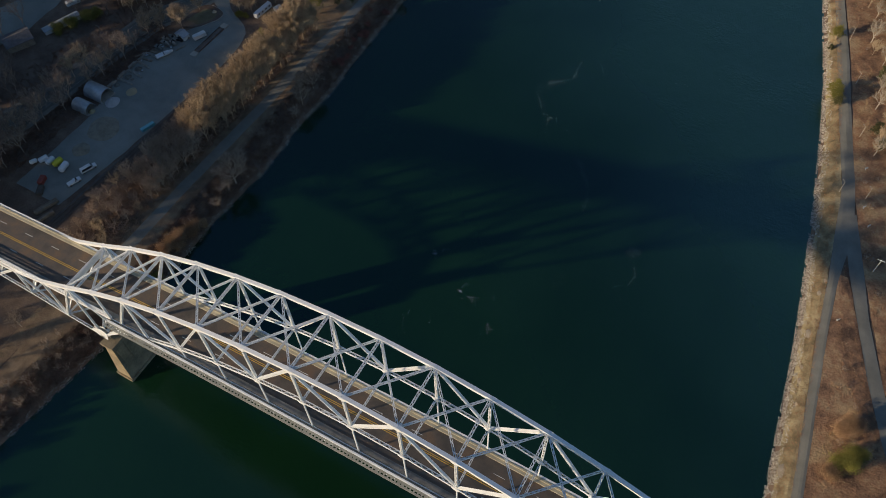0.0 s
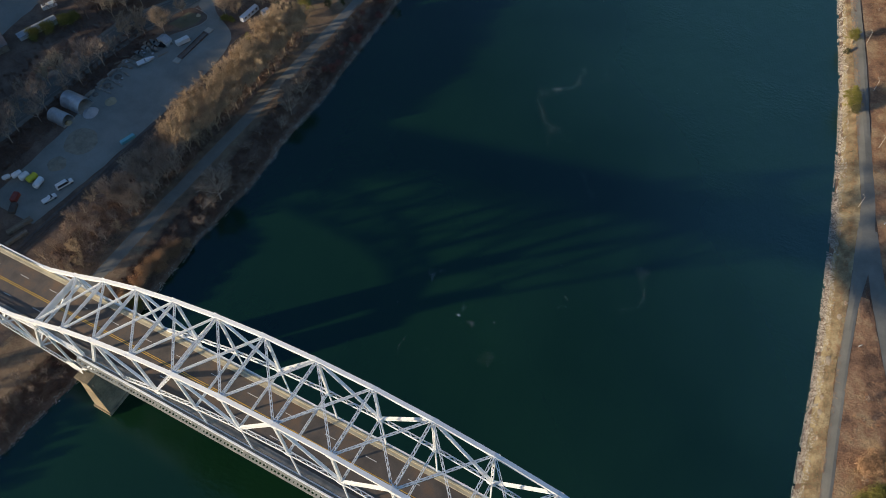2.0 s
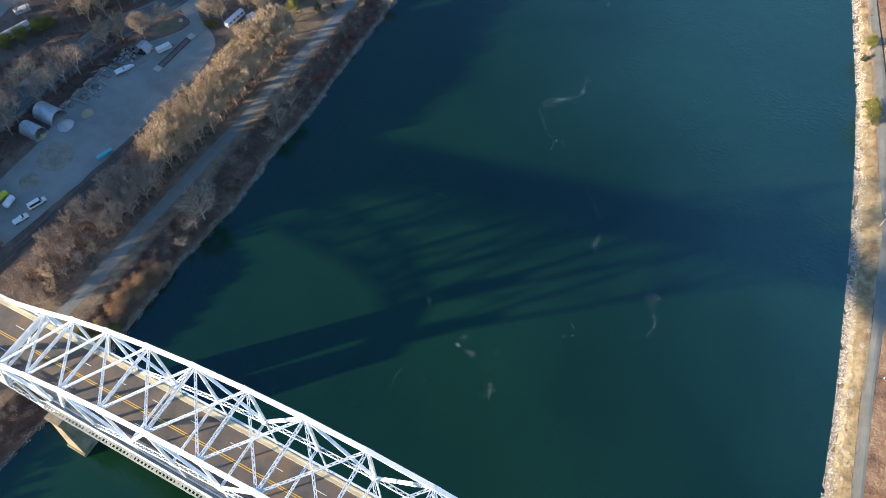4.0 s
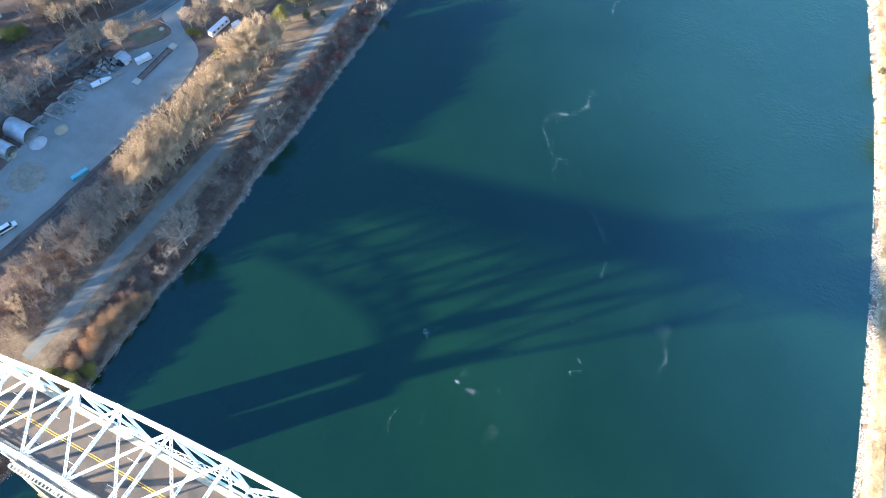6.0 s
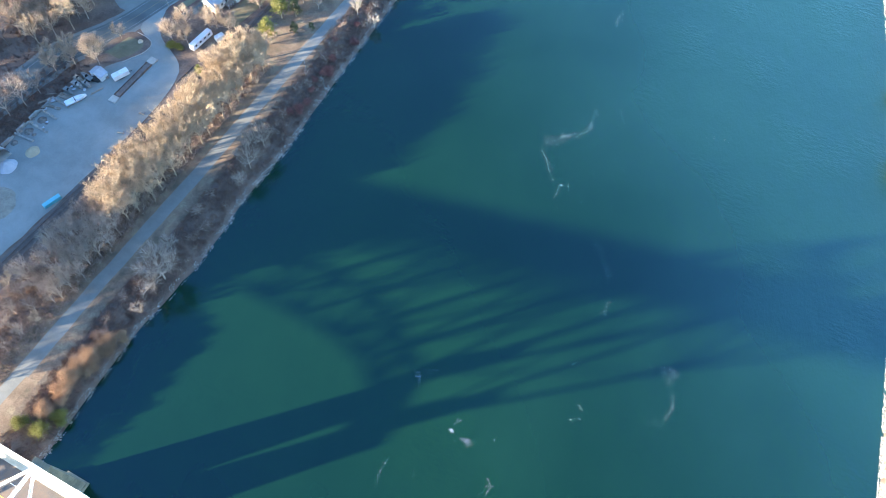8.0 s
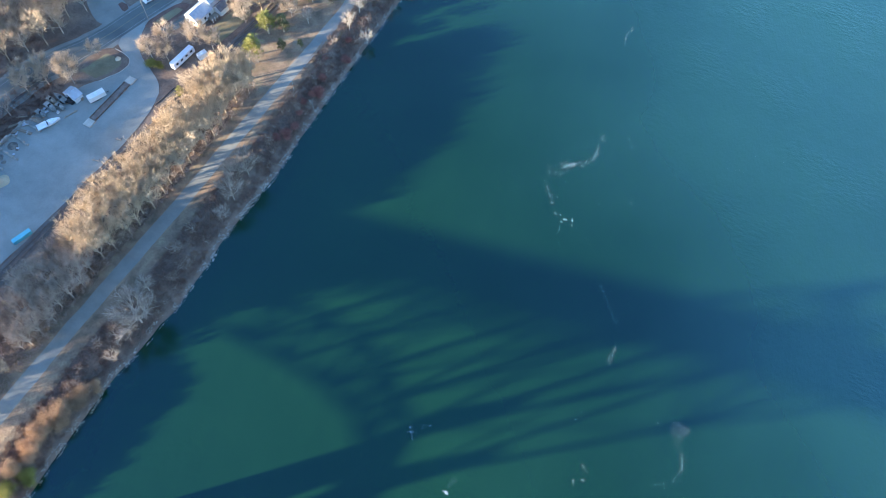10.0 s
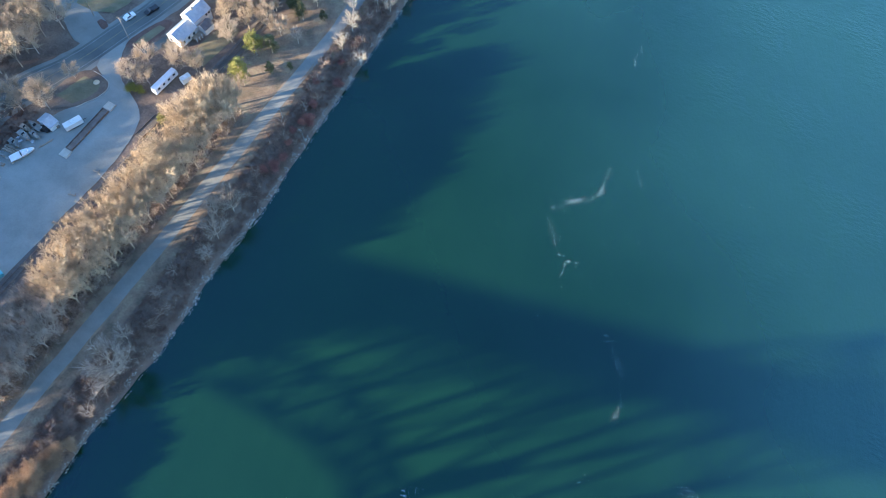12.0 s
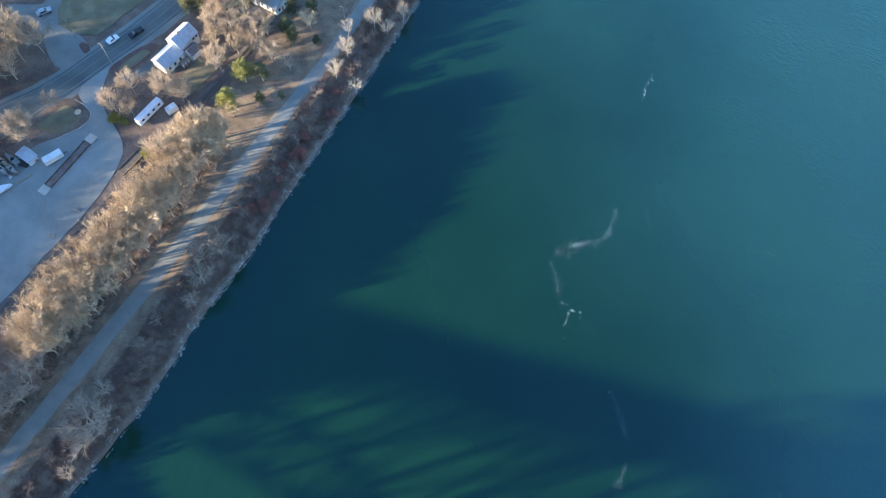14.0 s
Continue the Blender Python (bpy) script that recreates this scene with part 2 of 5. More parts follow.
# ---- building helpers ----
class Shape:
    """Collects corners and faces of one mesh."""

    def __init__(self):
        self.v, self.f = [], []

    def add(self, verts, faces):
        k = len(self.v)
        self.v.extend(tuple(p) for p in verts)
        self.f.extend(tuple(i + k for i in face) for face in faces)
        return self

    def beam(self, p, q, w, h, up=(0, 0, 1), w2=None, h2=None):
        """A bar from p to q: w across, h along up."""
        p, q, up = Vector(p), Vector(q), Vector(up)
        d = (q - p).normalized()
        side = d.cross(up)
        if side.length < 1e-4:
            side = d.cross(Vector((0, 1, 0)))
        side.normalize()
        up = side.cross(d)
        out = []
        for c, a, b in ((p, w, h), (q, w2 or w, h2 or h)):
            out += [c + side * sx * a / 2 + up * sz * b / 2 for sx, sz in ((-1, -1), (1, -1), (1, 1), (-1, 1))]
        return self.add(out, [(0, 3, 2, 1), (4, 5, 6, 7), (0, 1, 5, 4), (1, 2, 6, 5), (2, 3, 7, 6), (3, 0, 4, 7)])

    def box(self, x0, x1, y0, y1, z0, z1):
        return self.add([(x, y, z) for z in (z0, z1) for x, y in ((x0, y0), (x1, y0), (x1, y1), (x0, y1))],
                        [(0, 3, 2, 1), (4, 5, 6, 7), (0, 1, 5, 4), (1, 2, 6, 5), (2, 3, 7, 6), (3, 0, 4, 7)])

    def block(self, x0, x1, y0, y1, z0, z1, inset):
        """A box whose top is drawn in on every side."""
        i = inset
        return self.add([(x0, y0, z0), (x1, y0, z0), (x1, y1, z0), (x0, y1, z0), (x0 + i, y0 + i, z1), (x1 - i, y0 + i, z1), (x1 - i, y1 - i, z1), (x0 + i, y1 - i, z1)],
                        [(0, 3, 2, 1), (4, 5, 6, 7), (0, 1, 5, 4), (1, 2, 6, 5), (2, 3, 7, 6), (3, 0, 4, 7)])

    def tube(self, p, q, r0, r1, sides=5):
        p, q = Vector(p), Vector(q)
        d = (q - p).normalized()
        a = d.orthogonal().normalized()
        b = d.cross(a)
        ring = [(math.cos(2 * math.pi * i / sides), math.sin(2 * math.pi * i / sides)) for i in range(sides)]
        v = [p + (a * c + b * s) * r0 for c, s in ring] + [q + (a * c + b * s) * r1 for c, s in ring]
        return self.add(v, [(i, (i + 1) % sides, sides + (i + 1) % sides, sides + i) for i in range(sides)] + [tuple(range(sides, 2 * sides))])

    def laced(self, p, q, w, h, up, bars):
        """A built-up member: two plates h deep, w apart, with zigzag lacing on both open faces."""
        p, q, up = Vector(p), Vector(q), Vector(up)
        d = (q - p).normalized()
        side = d.cross(up).normalized()
        up = side.cross(d)
        for s in (-1, 1):
            self.beam(p + side * s * w / 2, q + side * s * w / 2, 0.1, h, up)
        n = max(2, bars)
        for f in (-1, 1):
            for i in range(n):
                a = p.lerp(q, i / n) + up * f * h * 0.46 + side * w / 2 * (-1) ** i
                b = p.lerp(q, (i + 1) / n) + up * f * h * 0.46 - side * w / 2 * (-1) ** i
                self.beam(a, b, 0.12, 0.05, up)
        return self

    def mesh(self, name):
        me = bpy.data.meshes.new(name)
        me.from_pydata(self.v, [], self.f)
        me.update()
        return me


def part(name, shape, mat, parent=None, label=""):
    me = shape if isinstance(shape, bpy.types.Mesh) else shape.mesh(name)
    if not me.materials:
        me.materials.append(mat)
    ob = new(name, me)
    if parent:
        ob.parent = parent
    if label:
        ob["label"] = label
    return ob


def thing(name, label, category, group="", at=(0, 0, 0), turn=0.0):
    ob = new(name)
    ob.empty_display_size = 0.5
    ob.matrix_world = pose(*at, 0, 0, turn)
    return tagged(ob, label, category, group)


def structure(name, shape, mat, label, category, kind="structure"):
    return tagged(part(name, shape, mat), label, category, kind=kind)


# ---- the lie of the land ----
LEFT_EDGE = [(-600, -60), (-120, -21), (-55, -15), (-30, -12), (0, -8.6), (8, -8.3), (20, -9.2), (32, -9.5), (45, -9.8), (51, -9.0), (57, -8.5), (62, -8.6), (67, -7.5), (74, -8.0), (83, -8.1), (90, -9.0), (98, -9.1), (107, -8.8), (118, -8.3), (126, -8.7), (132, -9.4), (141, -9.5), (150, -10.1), (165, -10.5), (180, -10.9), (197, -11.2), (213, -12.0), (225, -13.6), (260, -21), (400, -56), (900, -220), (2500, -900)]
RIGHT_EDGE = [(-600, 206), (-60, 197), (0, 193), (39, 190.2), (61, 187.8), (85, 185.3), (99, 183.4), (111, 181.6), (125, 179.4), (145, 176.2), (166, 172.5), (189, 168.2), (213, 163), (241, 155.8), (263, 150.2), (400, 114.5), (900, -40), (2500, -640)]


def along(table, y):
    return float(np.interp(y, [a for a, _ in table], [b for _, b in table]))


# The high ground beyond -146 is out of view, raised to shade the yard
LEFT_PROFILE = [(-3000, 42), (-420, 34), (-230, 34), (-170, 28), (-146, 12), (-125, 6.5), (-90, 5.2), (-40, 4.6), (-12, 4.2), (-8, 3.6), (-4.5, 1.8), (0, -0.15), (8, -4)]
RIGHT_PROFILE = [(-8, -4), (0, -0.15), (2.6, 1.8), (5.0, 3.0), (8, 3.7), (30, 4.4), (80, 7), (200, 14), (3000, 40)]


def ground_z(x, y):
    l, r = along(LEFT_EDGE, y), along(RIGHT_EDGE, y)
    if x < (l + r) / 2:
        z = along(LEFT_PROFILE, x - l)
        # Ridge cut down northward so sun reaches the trees across the highway
        if z > 12:
            u = min(1, max(0, (y - 15) / 45))
            z = 12 + (z - 12) * (1 - 0.7 * u * u * (3 - 2 * u))
        rough = min(1, max(0, (l - x - 30) / 200)) * 3
    else:
        z = along(RIGHT_PROFILE, x - r)
        rough = min(1, max(0, (x - r - 30) / 200)) * 3
    return z + rough * noise.noise((x * 0.012, y * 0.012, 0.3))


def land():
    ys = [-600, -400, -260, -170, -120, -90] + list(range(-70, 301, 4)) + [320, 350, 400, 480, 600, 800, 1200, 2500]
    left = [-2600, -1400, -800, -500, -350, -260, -200, -160, -130, -110] + list(range(-95, -14, 4)) + [-12, -10, -8, -6, -4.5, -3, -1.5, 0, 3, 8]
    right = [-8, -3, 0, 1.3, 2.6, 4, 5.5, 7, 8.5, 10.5, 13, 16, 20, 25, 31, 40, 55, 80, 120, 180, 300, 500, 900, 1600, 2600]
    s = Shape()
    for y in ys:
        l, r = along(LEFT_EDGE, y), along(RIGHT_EDGE, y)
        for d in left:
            s.v.append((l + d, y, ground_z(l + d, y) + 0.12 * noise.noise((d * 0.4, y * 0.3, 5)) * (abs(d) > 2)))
        for d in right:
            s.v.append((r + d, y, ground_z(r + d, y) + 0.12 * noise.noise((d * 0.4, y * 0.3, 9)) * (d > 2)))
    w = len(left) + len(right)
    for j in range(len(ys) - 1):
        for i in range(w - 1):
            s.f.append((j * w + i, j * w + i + 1, (j + 1) * w + i + 1, (j + 1) * w + i))
    return s


structure("ground", land(), LITTER, "brown leaf-strewn ground with dry grass on both canal banks", "ground")
structure("water", Shape().add([(-2500, -600, 0), (2500, -600, 0), (2500, 2600, 0), (-2500, 2600, 0)], [(0, 1, 2, 3)]), WATER, "dark teal canal water with faint ripples", "water")


def ribbon(line, lift=0.06, cross=4, step=2.5, wobble=0.5):
    """A strip over the ground between pairs (y, x_left, x_right)."""
    s = Shape()
    y0, y1 = line[0][0], line[-1][0]
    n = max(1, int(abs(y1 - y0) / step))
    for j in range(n + 1):
        y = y0 + (y1 - y0) * j / n
        a = float(np.interp(y, [p[0] for p in line], [p[1] for p in line]))
        b = float(np.interp(y, [p[0] for p in line], [p[2] for p in line]))
        a += wobble * noise.noise((y * 0.13, a, 2)) * min(1, (b - a) / 3)
        b += wobble * noise.noise((y * 0.13, b, 7)) * min(1, (b - a) / 3)
        for i in range(cross + 1):
            x = a + (b - a) * i / cross
            s.v.append((x, y, ground_z(x, y) + lift + 0.05 * math.sin(math.pi * i / cross) + 0.06))
    for j in range(n):
        for i in range(cross):
            k = j * (cross + 1) + i
            s.f.append((k, k + 1, k + cross + 2, k + cross + 1))
    return s


structure("service_road_left", ribbon([(6, -29.6, -24.8), (45, -29.1, -24.9), (90, -27.6, -23.3), (135, -26.8, -22.5), (180, -25.4, -21.4), (206, -27, -22.5), (300, -52, -47)], wobble=0.3), ROADTOP, "grey paved canal service road with patchy shade", "road")
structure("road_shoulder", ribbon([(6, -31.2, -22.6), (45, -30.4, -23.2), (90, -28.8, -21.8), (135, -28.2, -20.8), (180, -26.6, -20), (206, -28, -21.5), (300, -53, -46)], 0.02, 6, 1.5, 1.3), EARTH, "worn earth shoulders along the canal service road", "ground")
structure("service_road_right", ribbon([(-60, 203, 206), (42, 196, 199), (97, 189, 192), (119, 187, 190), (141, 184, 190), (160, 181.5, 186), (195, 172, 176.5), (226, 164, 168.5), (260, 155, 158.5), (400, 120, 123.5)], wobble=0.1), ROADTOP, "grey paved canal service road beside the riprap", "road")
structure("branch_road", ribbon([(40, 229, 235), (70, 214, 219), (87, 206.5, 211), (109, 198, 202), (125, 192, 197), (149, 184.5, 189)], 0.075, wobble=0.1), ROADTOP, "grey paved side road joining the service road", "road")
structure("gravel_lot", ribbon([(20, -82, -61), (58, -81, -56.2), (80, -86, -54.6), (101, -84, -53.4), (115, -79, -53.6), (120, -76, -54.8), (125, -72.8, -56.3), (128, -71.8, -59), (131, -73.5, -64.5), (134, -80.5, -71.2), (138, -84, -75), (143, -83, -77), (147, -82, -78.5)], 0.03, 8, 1.5), GRAVEL, "pale grey gravel storage yard", "ground")
HIGHWAY_LINE = [(20, -117, -105), (42, -111, -99.5), (60, -108, -97.5), (90, -104.5, -94.5), (112, -101.5, -91), (121, -97.7, -86), (130, -92.6, -83.5), (138, -89.6, -81.4), (148, -87.2, -79), (160, -83.6, -75.7), (173, -81, -73), (260, -66, -58)]
structure("highway_shoulder", ribbon([(y, a - 1.6, b + 1.9) for y, a, b in HIGHWAY_LINE], 0.035, wobble=0.7), ROADTOP, "pale worn shoulders of the highway", "road")
structure("highway", ribbon(HIGHWAY_LINE, 0.09, wobble=0.1), HIGHWAY, "blue-grey asphalt highway along the yard", "road")
structure("west_yard", ribbon([(56, -160, -139), (75, -156, -140), (90, -152, -133), (108, -146, -130)], 0.05, 8), GRAVEL, "shaded gravel yard across the highway", "ground")

# ---- the bridge ----
PANEL, WIDE = 13.414, 15.38  # truss panel, distance between the two trusses


def deck_z(x):
    d = abs(x - 7 * PANEL)
    return 44.4 - 0.00052 * min(d, 75) ** 2 - 0.078 * max(0, d - 75)


def top_z(k):
    k = min(k, 14 - k)
    if k >= 0:
        return 76.7 - 29.6 * ((k - 7) / 7) ** 2
    return {-1: 40.0, -2: 36.2, -3: 34.4}.get(k, deck_z(k * PANEL) - 2.0)


def low_z(k):
    k = min(k, 14 - k)
    if k > 0:
        return 60.6 - 37.0 * ((k - 7) / 7) ** 2
    return {0: 19.8, -1: 21.2, -2: 23.2, -3: 24.0, -4: 24.2, -5: 24.2, -6: 23.8, -7: 24.0}.get(k, 25.0)


bridge = thing("arch_bridge", "white-painted steel truss arch road bridge over the canal", "bridge")
for side, y in (("far", 0.0), ("near", -WIDE)):
    for k in range(-9, 23):
        a, b = k * PANEL, (k + 1) * PANEL
        T0, T1, L0, L1 = (a, y, top_z(k)), (b, y, top_z(k + 1)), (a, y, low_z(k)), (b, y, low_z(k + 1))
        if k < 22:
            part("top_chord", Shape().beam(T0, T1, 0.85, 0.95), STEEL, bridge)
            part("bottom_chord", Shape().laced(L0, L1, 0.7, 0.75, (0, 0, 1), 10), STEEL, bridge)
            odd_low = k % 2 == 0
            p, q = (T0, L1) if odd_low else (L0, T1)
            part("diagonal", Shape().laced(p, q, 0.55, 0.6, (0, 1, 0), 14), STEEL, bridge)
        if top_z(k) - low_z(k) > 2:
            part("vertical", Shape().laced(T0, L0, 0.5, 0.55, (0, 1, 0), 12), STEEL, bridge)
        if 1 < k < 13 and low_z(k) > deck_z(a) + 1:
            part("hanger", Shape().beam(L0, (a, y, deck_z(a) - 0.6), 0.3, 0.3), STEEL, bridge)
for k in range(0, 15):
    x = k * PANEL
    part("top_strut", Shape().laced((x, 0, top_z(k)), (x, -WIDE, top_z(k)), 0.5, 0.6, (0, 0, 1), 14), STEEL, bridge)
    if k < 14:
        part("top_bracing", Shape().laced((x, 0, top_z(k)), (x + PANEL, -WIDE, top_z(k + 1)), 0.4, 0.4, (0, 0, 1), 18), STEEL, bridge)
        part("top_bracing", Shape().laced((x, -WIDE, top_z(k)), (x + PANEL, 0, top_z(k + 1)), 0.4, 0.4, (0, 0, 1), 18), STEEL, bridge)


for k in range(-8, 2):
    x, hi, lo = k * PANEL, deck_z(k * PANEL) - 1.4, low_z(k)
    mid = (x, -WIDE / 2, (hi + lo) / 2)
    part("low_strut", Shape().laced((x, 0, lo), (x, -WIDE, lo), 0.4, 0.45, (0, 0, 1), 12), STEEL, bridge)
    part("floor_beam", Shape().beam((x, 0, deck_z(x) - 1.3), (x, -WIDE, deck_z(x) - 1.3), 0.4, 0.9), STEEL, bridge)
    for y in (0.0, -WIDE):
        part("sway_brace", Shape().beam((x, y, hi), mid, 0.3, 0.3), STEEL, bridge)
        part("sway_brace", Shape().beam((x, y, lo), mid, 0.3, 0.3), STEEL, bridge)
    if k < 1:
        part("low_bracing", Shape().laced((x, 0, lo), (x + PANEL, -WIDE, low_z(k + 1)), 0.35, 0.35, (0, 0, 1), 14), STEEL, bridge)
        part("low_bracing", Shape().laced((x, -WIDE, lo), (x + PANEL, 0, low_z(k + 1)), 0.35, 0.35, (0, 0, 1), 14), STEEL, bridge)
for y in (0.0, -WIDE):
    shoe = Shape()
    for off in (-0.45, 0.45):
        shoe.add([(a, y + off + t, z) for t in (-0.04, 0.04) for a, z in ((-3.4, 21.4), (-1.2, 18.9), (2.0, 18.9), (4.2, 24.6), (2.6, 26.0), (-0.4, 24.4), (-2.6, 22.4))], [(6, 5, 4, 3, 2, 1, 0), (7, 8, 9, 10, 11, 12, 13)] + [(i, (i + 1) % 7, 7 + (i + 1) % 7, 7 + i) for i in range(7)])
    part("bearing_shoe", shoe, STEEL, bridge)


def strip(y0, y1, lift, thick, x0, x1, step=PANEL / 2):
    """A long slab that follows the road's rise."""
    s = Shape()
    n = int((x1 - x0) / step)
    for i in range(n + 1):
        x = x0 + (x1 - x0) * i / n
        z = deck_z(x) + lift
        s.v += [(x, y0, z - thick), (x, y1, z - thick), (x, y1, z), (x, y0, z)]
    for i in range(n):
        k = 4 * i
        s.f += [(k + a, k + b, k + 4 + b, k + 4 + a) for a, b in ((0, 1), (1, 2), (2, 3), (3, 0))]
    s.f += [(0, 3, 2, 1), (4 * n, 4 * n + 1, 4 * n + 2, 4 * n + 3)]
    return s


X0, X1 = -9 * PANEL - 60, 23 * PANEL + 60
deck = part("deck", strip(-15.2, 0.3, -0.25, 0.7, X0, X1), CONCRETE, bridge, "concrete road deck")
part("road_surface", strip(-13.6, -1.6, 0.0, 0.24, X0, X1), ASPHALT, deck, "worn brown-grey asphalt")
part("kerb", strip(-1.6, -0.75, 0.3, 0.55, X0, X1), KERB, deck)
part("sidewalk", strip(-15.1, -13.6, 0.25, 0.5, X0, X1), FOOTWAY, deck, "grey concrete footway")
for k in range(-11, 25):
    for y, lift in ((0.1, -0.25), (-16.5 if 0 < k < 13 else -15.0, 0.25)):
        rail, xa, xb = Shape(), k * PANEL, (k + 1) * PANEL
        at = lambda x, h: (x, y, deck_z(x) + lift + h)
        for h, w, d in ((1.15, 0.3, 0.22), (0.72, 0.12, 0.1), (0.12, 0.34, 0.3)):
            rail.beam(at(xa, h), at(xb, h), w, d)
        for i in range(13):
            x = xa + (i + 0.5) * PANEL / 13
            rail.beam(at(x, 0.1), at(x, 1.1), 0.42 if i == 6 else 0.16, 0.42 if i == 6 else 0.16)
        part("railing", rail, STEEL, bridge)
part("fascia_girder", strip(-15.5, -15.2, 0.1, 0.9, X0, X1), STEEL, bridge)
part("fascia_girder", strip(0.3, 0.6, -0.3, 0.8, X0, X1), STEEL, bridge)
H0, H1 = 1.0 * PANEL, 13.0 * PANEL
part("outer_footway", strip(-16.4, -15.55, 0.2, 0.35, H0, H1), FOOTWAY, deck, "grey concrete footway")
for k in range(1, 13):
    girder, xa = Shape(), k * PANEL
    up = lambda x, y, h: (x, y, deck_z(x) + h)
    for y in (-17.75, -16.85):
        girder.beam(up(xa, y, 0.3), up(xa + PANEL, y, 0.3), 0.26, 0.16)
        girder.beam(up(xa, y, -0.9), up(xa + PANEL, y, -0.9), 0.2, 0.2)
    for i in range(13):
        x = xa + i * PANEL / 13
        girder.beam(up(x, -17.7, 0.31), up(x, -16.9, 0.31), 0.42 if i % 6 else 0.8, 0.1)
        girder.beam(up(x, -17.75, -0.85), up(x, -17.75, 0.25), 0.08, 0.12, (1, 0, 0))
    part("outer_girder", girder, GIRDER, bridge, "grey perforated edge girder")
for i in range(int((H1 - H0) / 2.2)):
    x = H0 + 1.1 + i * 2.2
    part("bracket", Shape().beam((x, -15.5, deck_z(x) - 0.9), (x, -17.0, deck_z(x) - 0.3), 0.14, 0.3), STEEL, bridge)
for k in range(0, 15):
    for y in (0.0, -WIDE):
        for z in (top_z(k), low_z(k)):
            g, x = Shape(), k * PANEL
            for off in (-0.46, 0.46):
                g.add([(x + a, y + off + t, z + b) for t in (-0.03, 0.03) for a, b in ((-1.1, -0.3), (-0.5, -0.95), (0.5, -0.95), (1.1, -0.3), (1.1, 0.35), (-1.1, 0.35))], [(5, 4, 3, 2, 1, 0), (6, 7, 8, 9, 10, 11)] + [(i, (i + 1) % 6, 6 + (i + 1) % 6, 6 + i) for i in range(6)])
            part("gusset_plate", g, STEEL, bridge)
for k in (0, 14):
    x, z = k * PANEL, top_z(k)
    part("portal_strut", Shape().laced((x, -0.4, z - 3.4), (x, -WIDE + 0.4, z - 3.4), 0.5, 0.5, (0, 0, 1), 14), STEEL, bridge)
    part("portal_plate", Shape().box(x - 0.05, x + 0.05, -WIDE + 1.7, -1.7, z - 2.0, z - 0.5), STEEL, bridge)
    for f, ya in ((1, -0.5), (-1, -WIDE + 0.5)):
        part("portal_haunch", Shape().add([(x + t, ya - f * a, z - b) for t in (-0.05, 0.05) for a, b in ((0, 0.5), (1.2, 0.5), (1.2, 2.0), (0, 4.0))], [(0, 1, 2, 3), (7, 6, 5, 4), (0, 4, 5, 1), (1, 5, 6, 2), (2, 6, 7, 3), (3, 7, 4, 0)]), STEEL, bridge)
    for i in range(4):
        ya, yb = -WIDE * i / 4, -WIDE * (i + 1) / 4
        part("portal_brace", Shape().beam((x, ya, z - (0.4 if i % 2 else 3.2)), (x, yb, z - (3.2 if i % 2 else 0.4)), 0.25, 0.25), STEEL, bridge)
for k in range(2, 13):
    x, z = k * PANEL, low_z(k)
    part("low_strut", Shape().laced((x, 0, z), (x, -WIDE, z), 0.4, 0.45, (0, 0, 1), 14), STEEL, bridge)
part("guard_wall", strip(-0.75, -0.35, 0.6, 0.9, X0, X1), KERB, deck)
for lane in (-4.55, -10.9):
    x = X0 + 3
    while x < X1 - 3:
        part("lane_dash", strip(lane - 0.08, lane + 0.08, 0.012, 0.02, x, x + 3.0, 1.5), WHITE, deck)
        x += 11.2
part("centre_line", strip(-8.02, -7.82, 0.012, 0.02, X0, X1), YELLOW, deck)
part("centre_line", strip(-7.56, -7.36, 0.012, 0.02, X0, X1), YELLOW, deck)
for ends in ((-9, "approach_pier"), (0, "pier"), (14, "pier"), (23, "approach_pier")):
    x = ends[0] * PANEL
    top = 18.6 if ends[1] == "pier" else 24.0
    g = -4.0 if ends[1] == "pier" else ground_z(x, -8) - 1
    c, low = x + (3.0 if x < 90 else -3.0), max(1.2, g + 2)
    pier = part("pier", Shape().block(c - 3.4, c + 3.4, -19.4, 4.0, g, low, 0.15), PIER, bridge, "weathered tan concrete bridge pier")
    part("pier_base", Shape().block(c - 2.9, c + 2.9, -18.8, 3.4, low, 7.0, 0.45), PIER, pier)
    for y0, y1 in ((-18.4, -10.2), (-5.2, 3.0)):
        part("pier_column", Shape().block(c - 2.4, c + 2.4, y0, y1, 7.0, top - 1.2, 0.8), PIER, pier)
    for y0, y1 in ((-17.8, -12.6), (-2.8, 2.4)):
        part("bearing_block", Shape().box(c - 2.9, c + 1.9, y0, y1, top - 1.2, top), PIER, pier)
    part("cross_beam", Shape().box(c - 1.6, c + 1.6, -10.2, -5.2, top - 2.6, top - 0.5), PIER, pier)
    for f in (-1, 1):
        for y0 in (-17.0, -13.8, -2.2, 1.0):
            part("pilaster", Shape().box(c + f * 2.4 - 0.12, c + f * 2.4 + 0.12, y0, y0 + 0.5, 7.0, top - 1.3), PIER, pier)

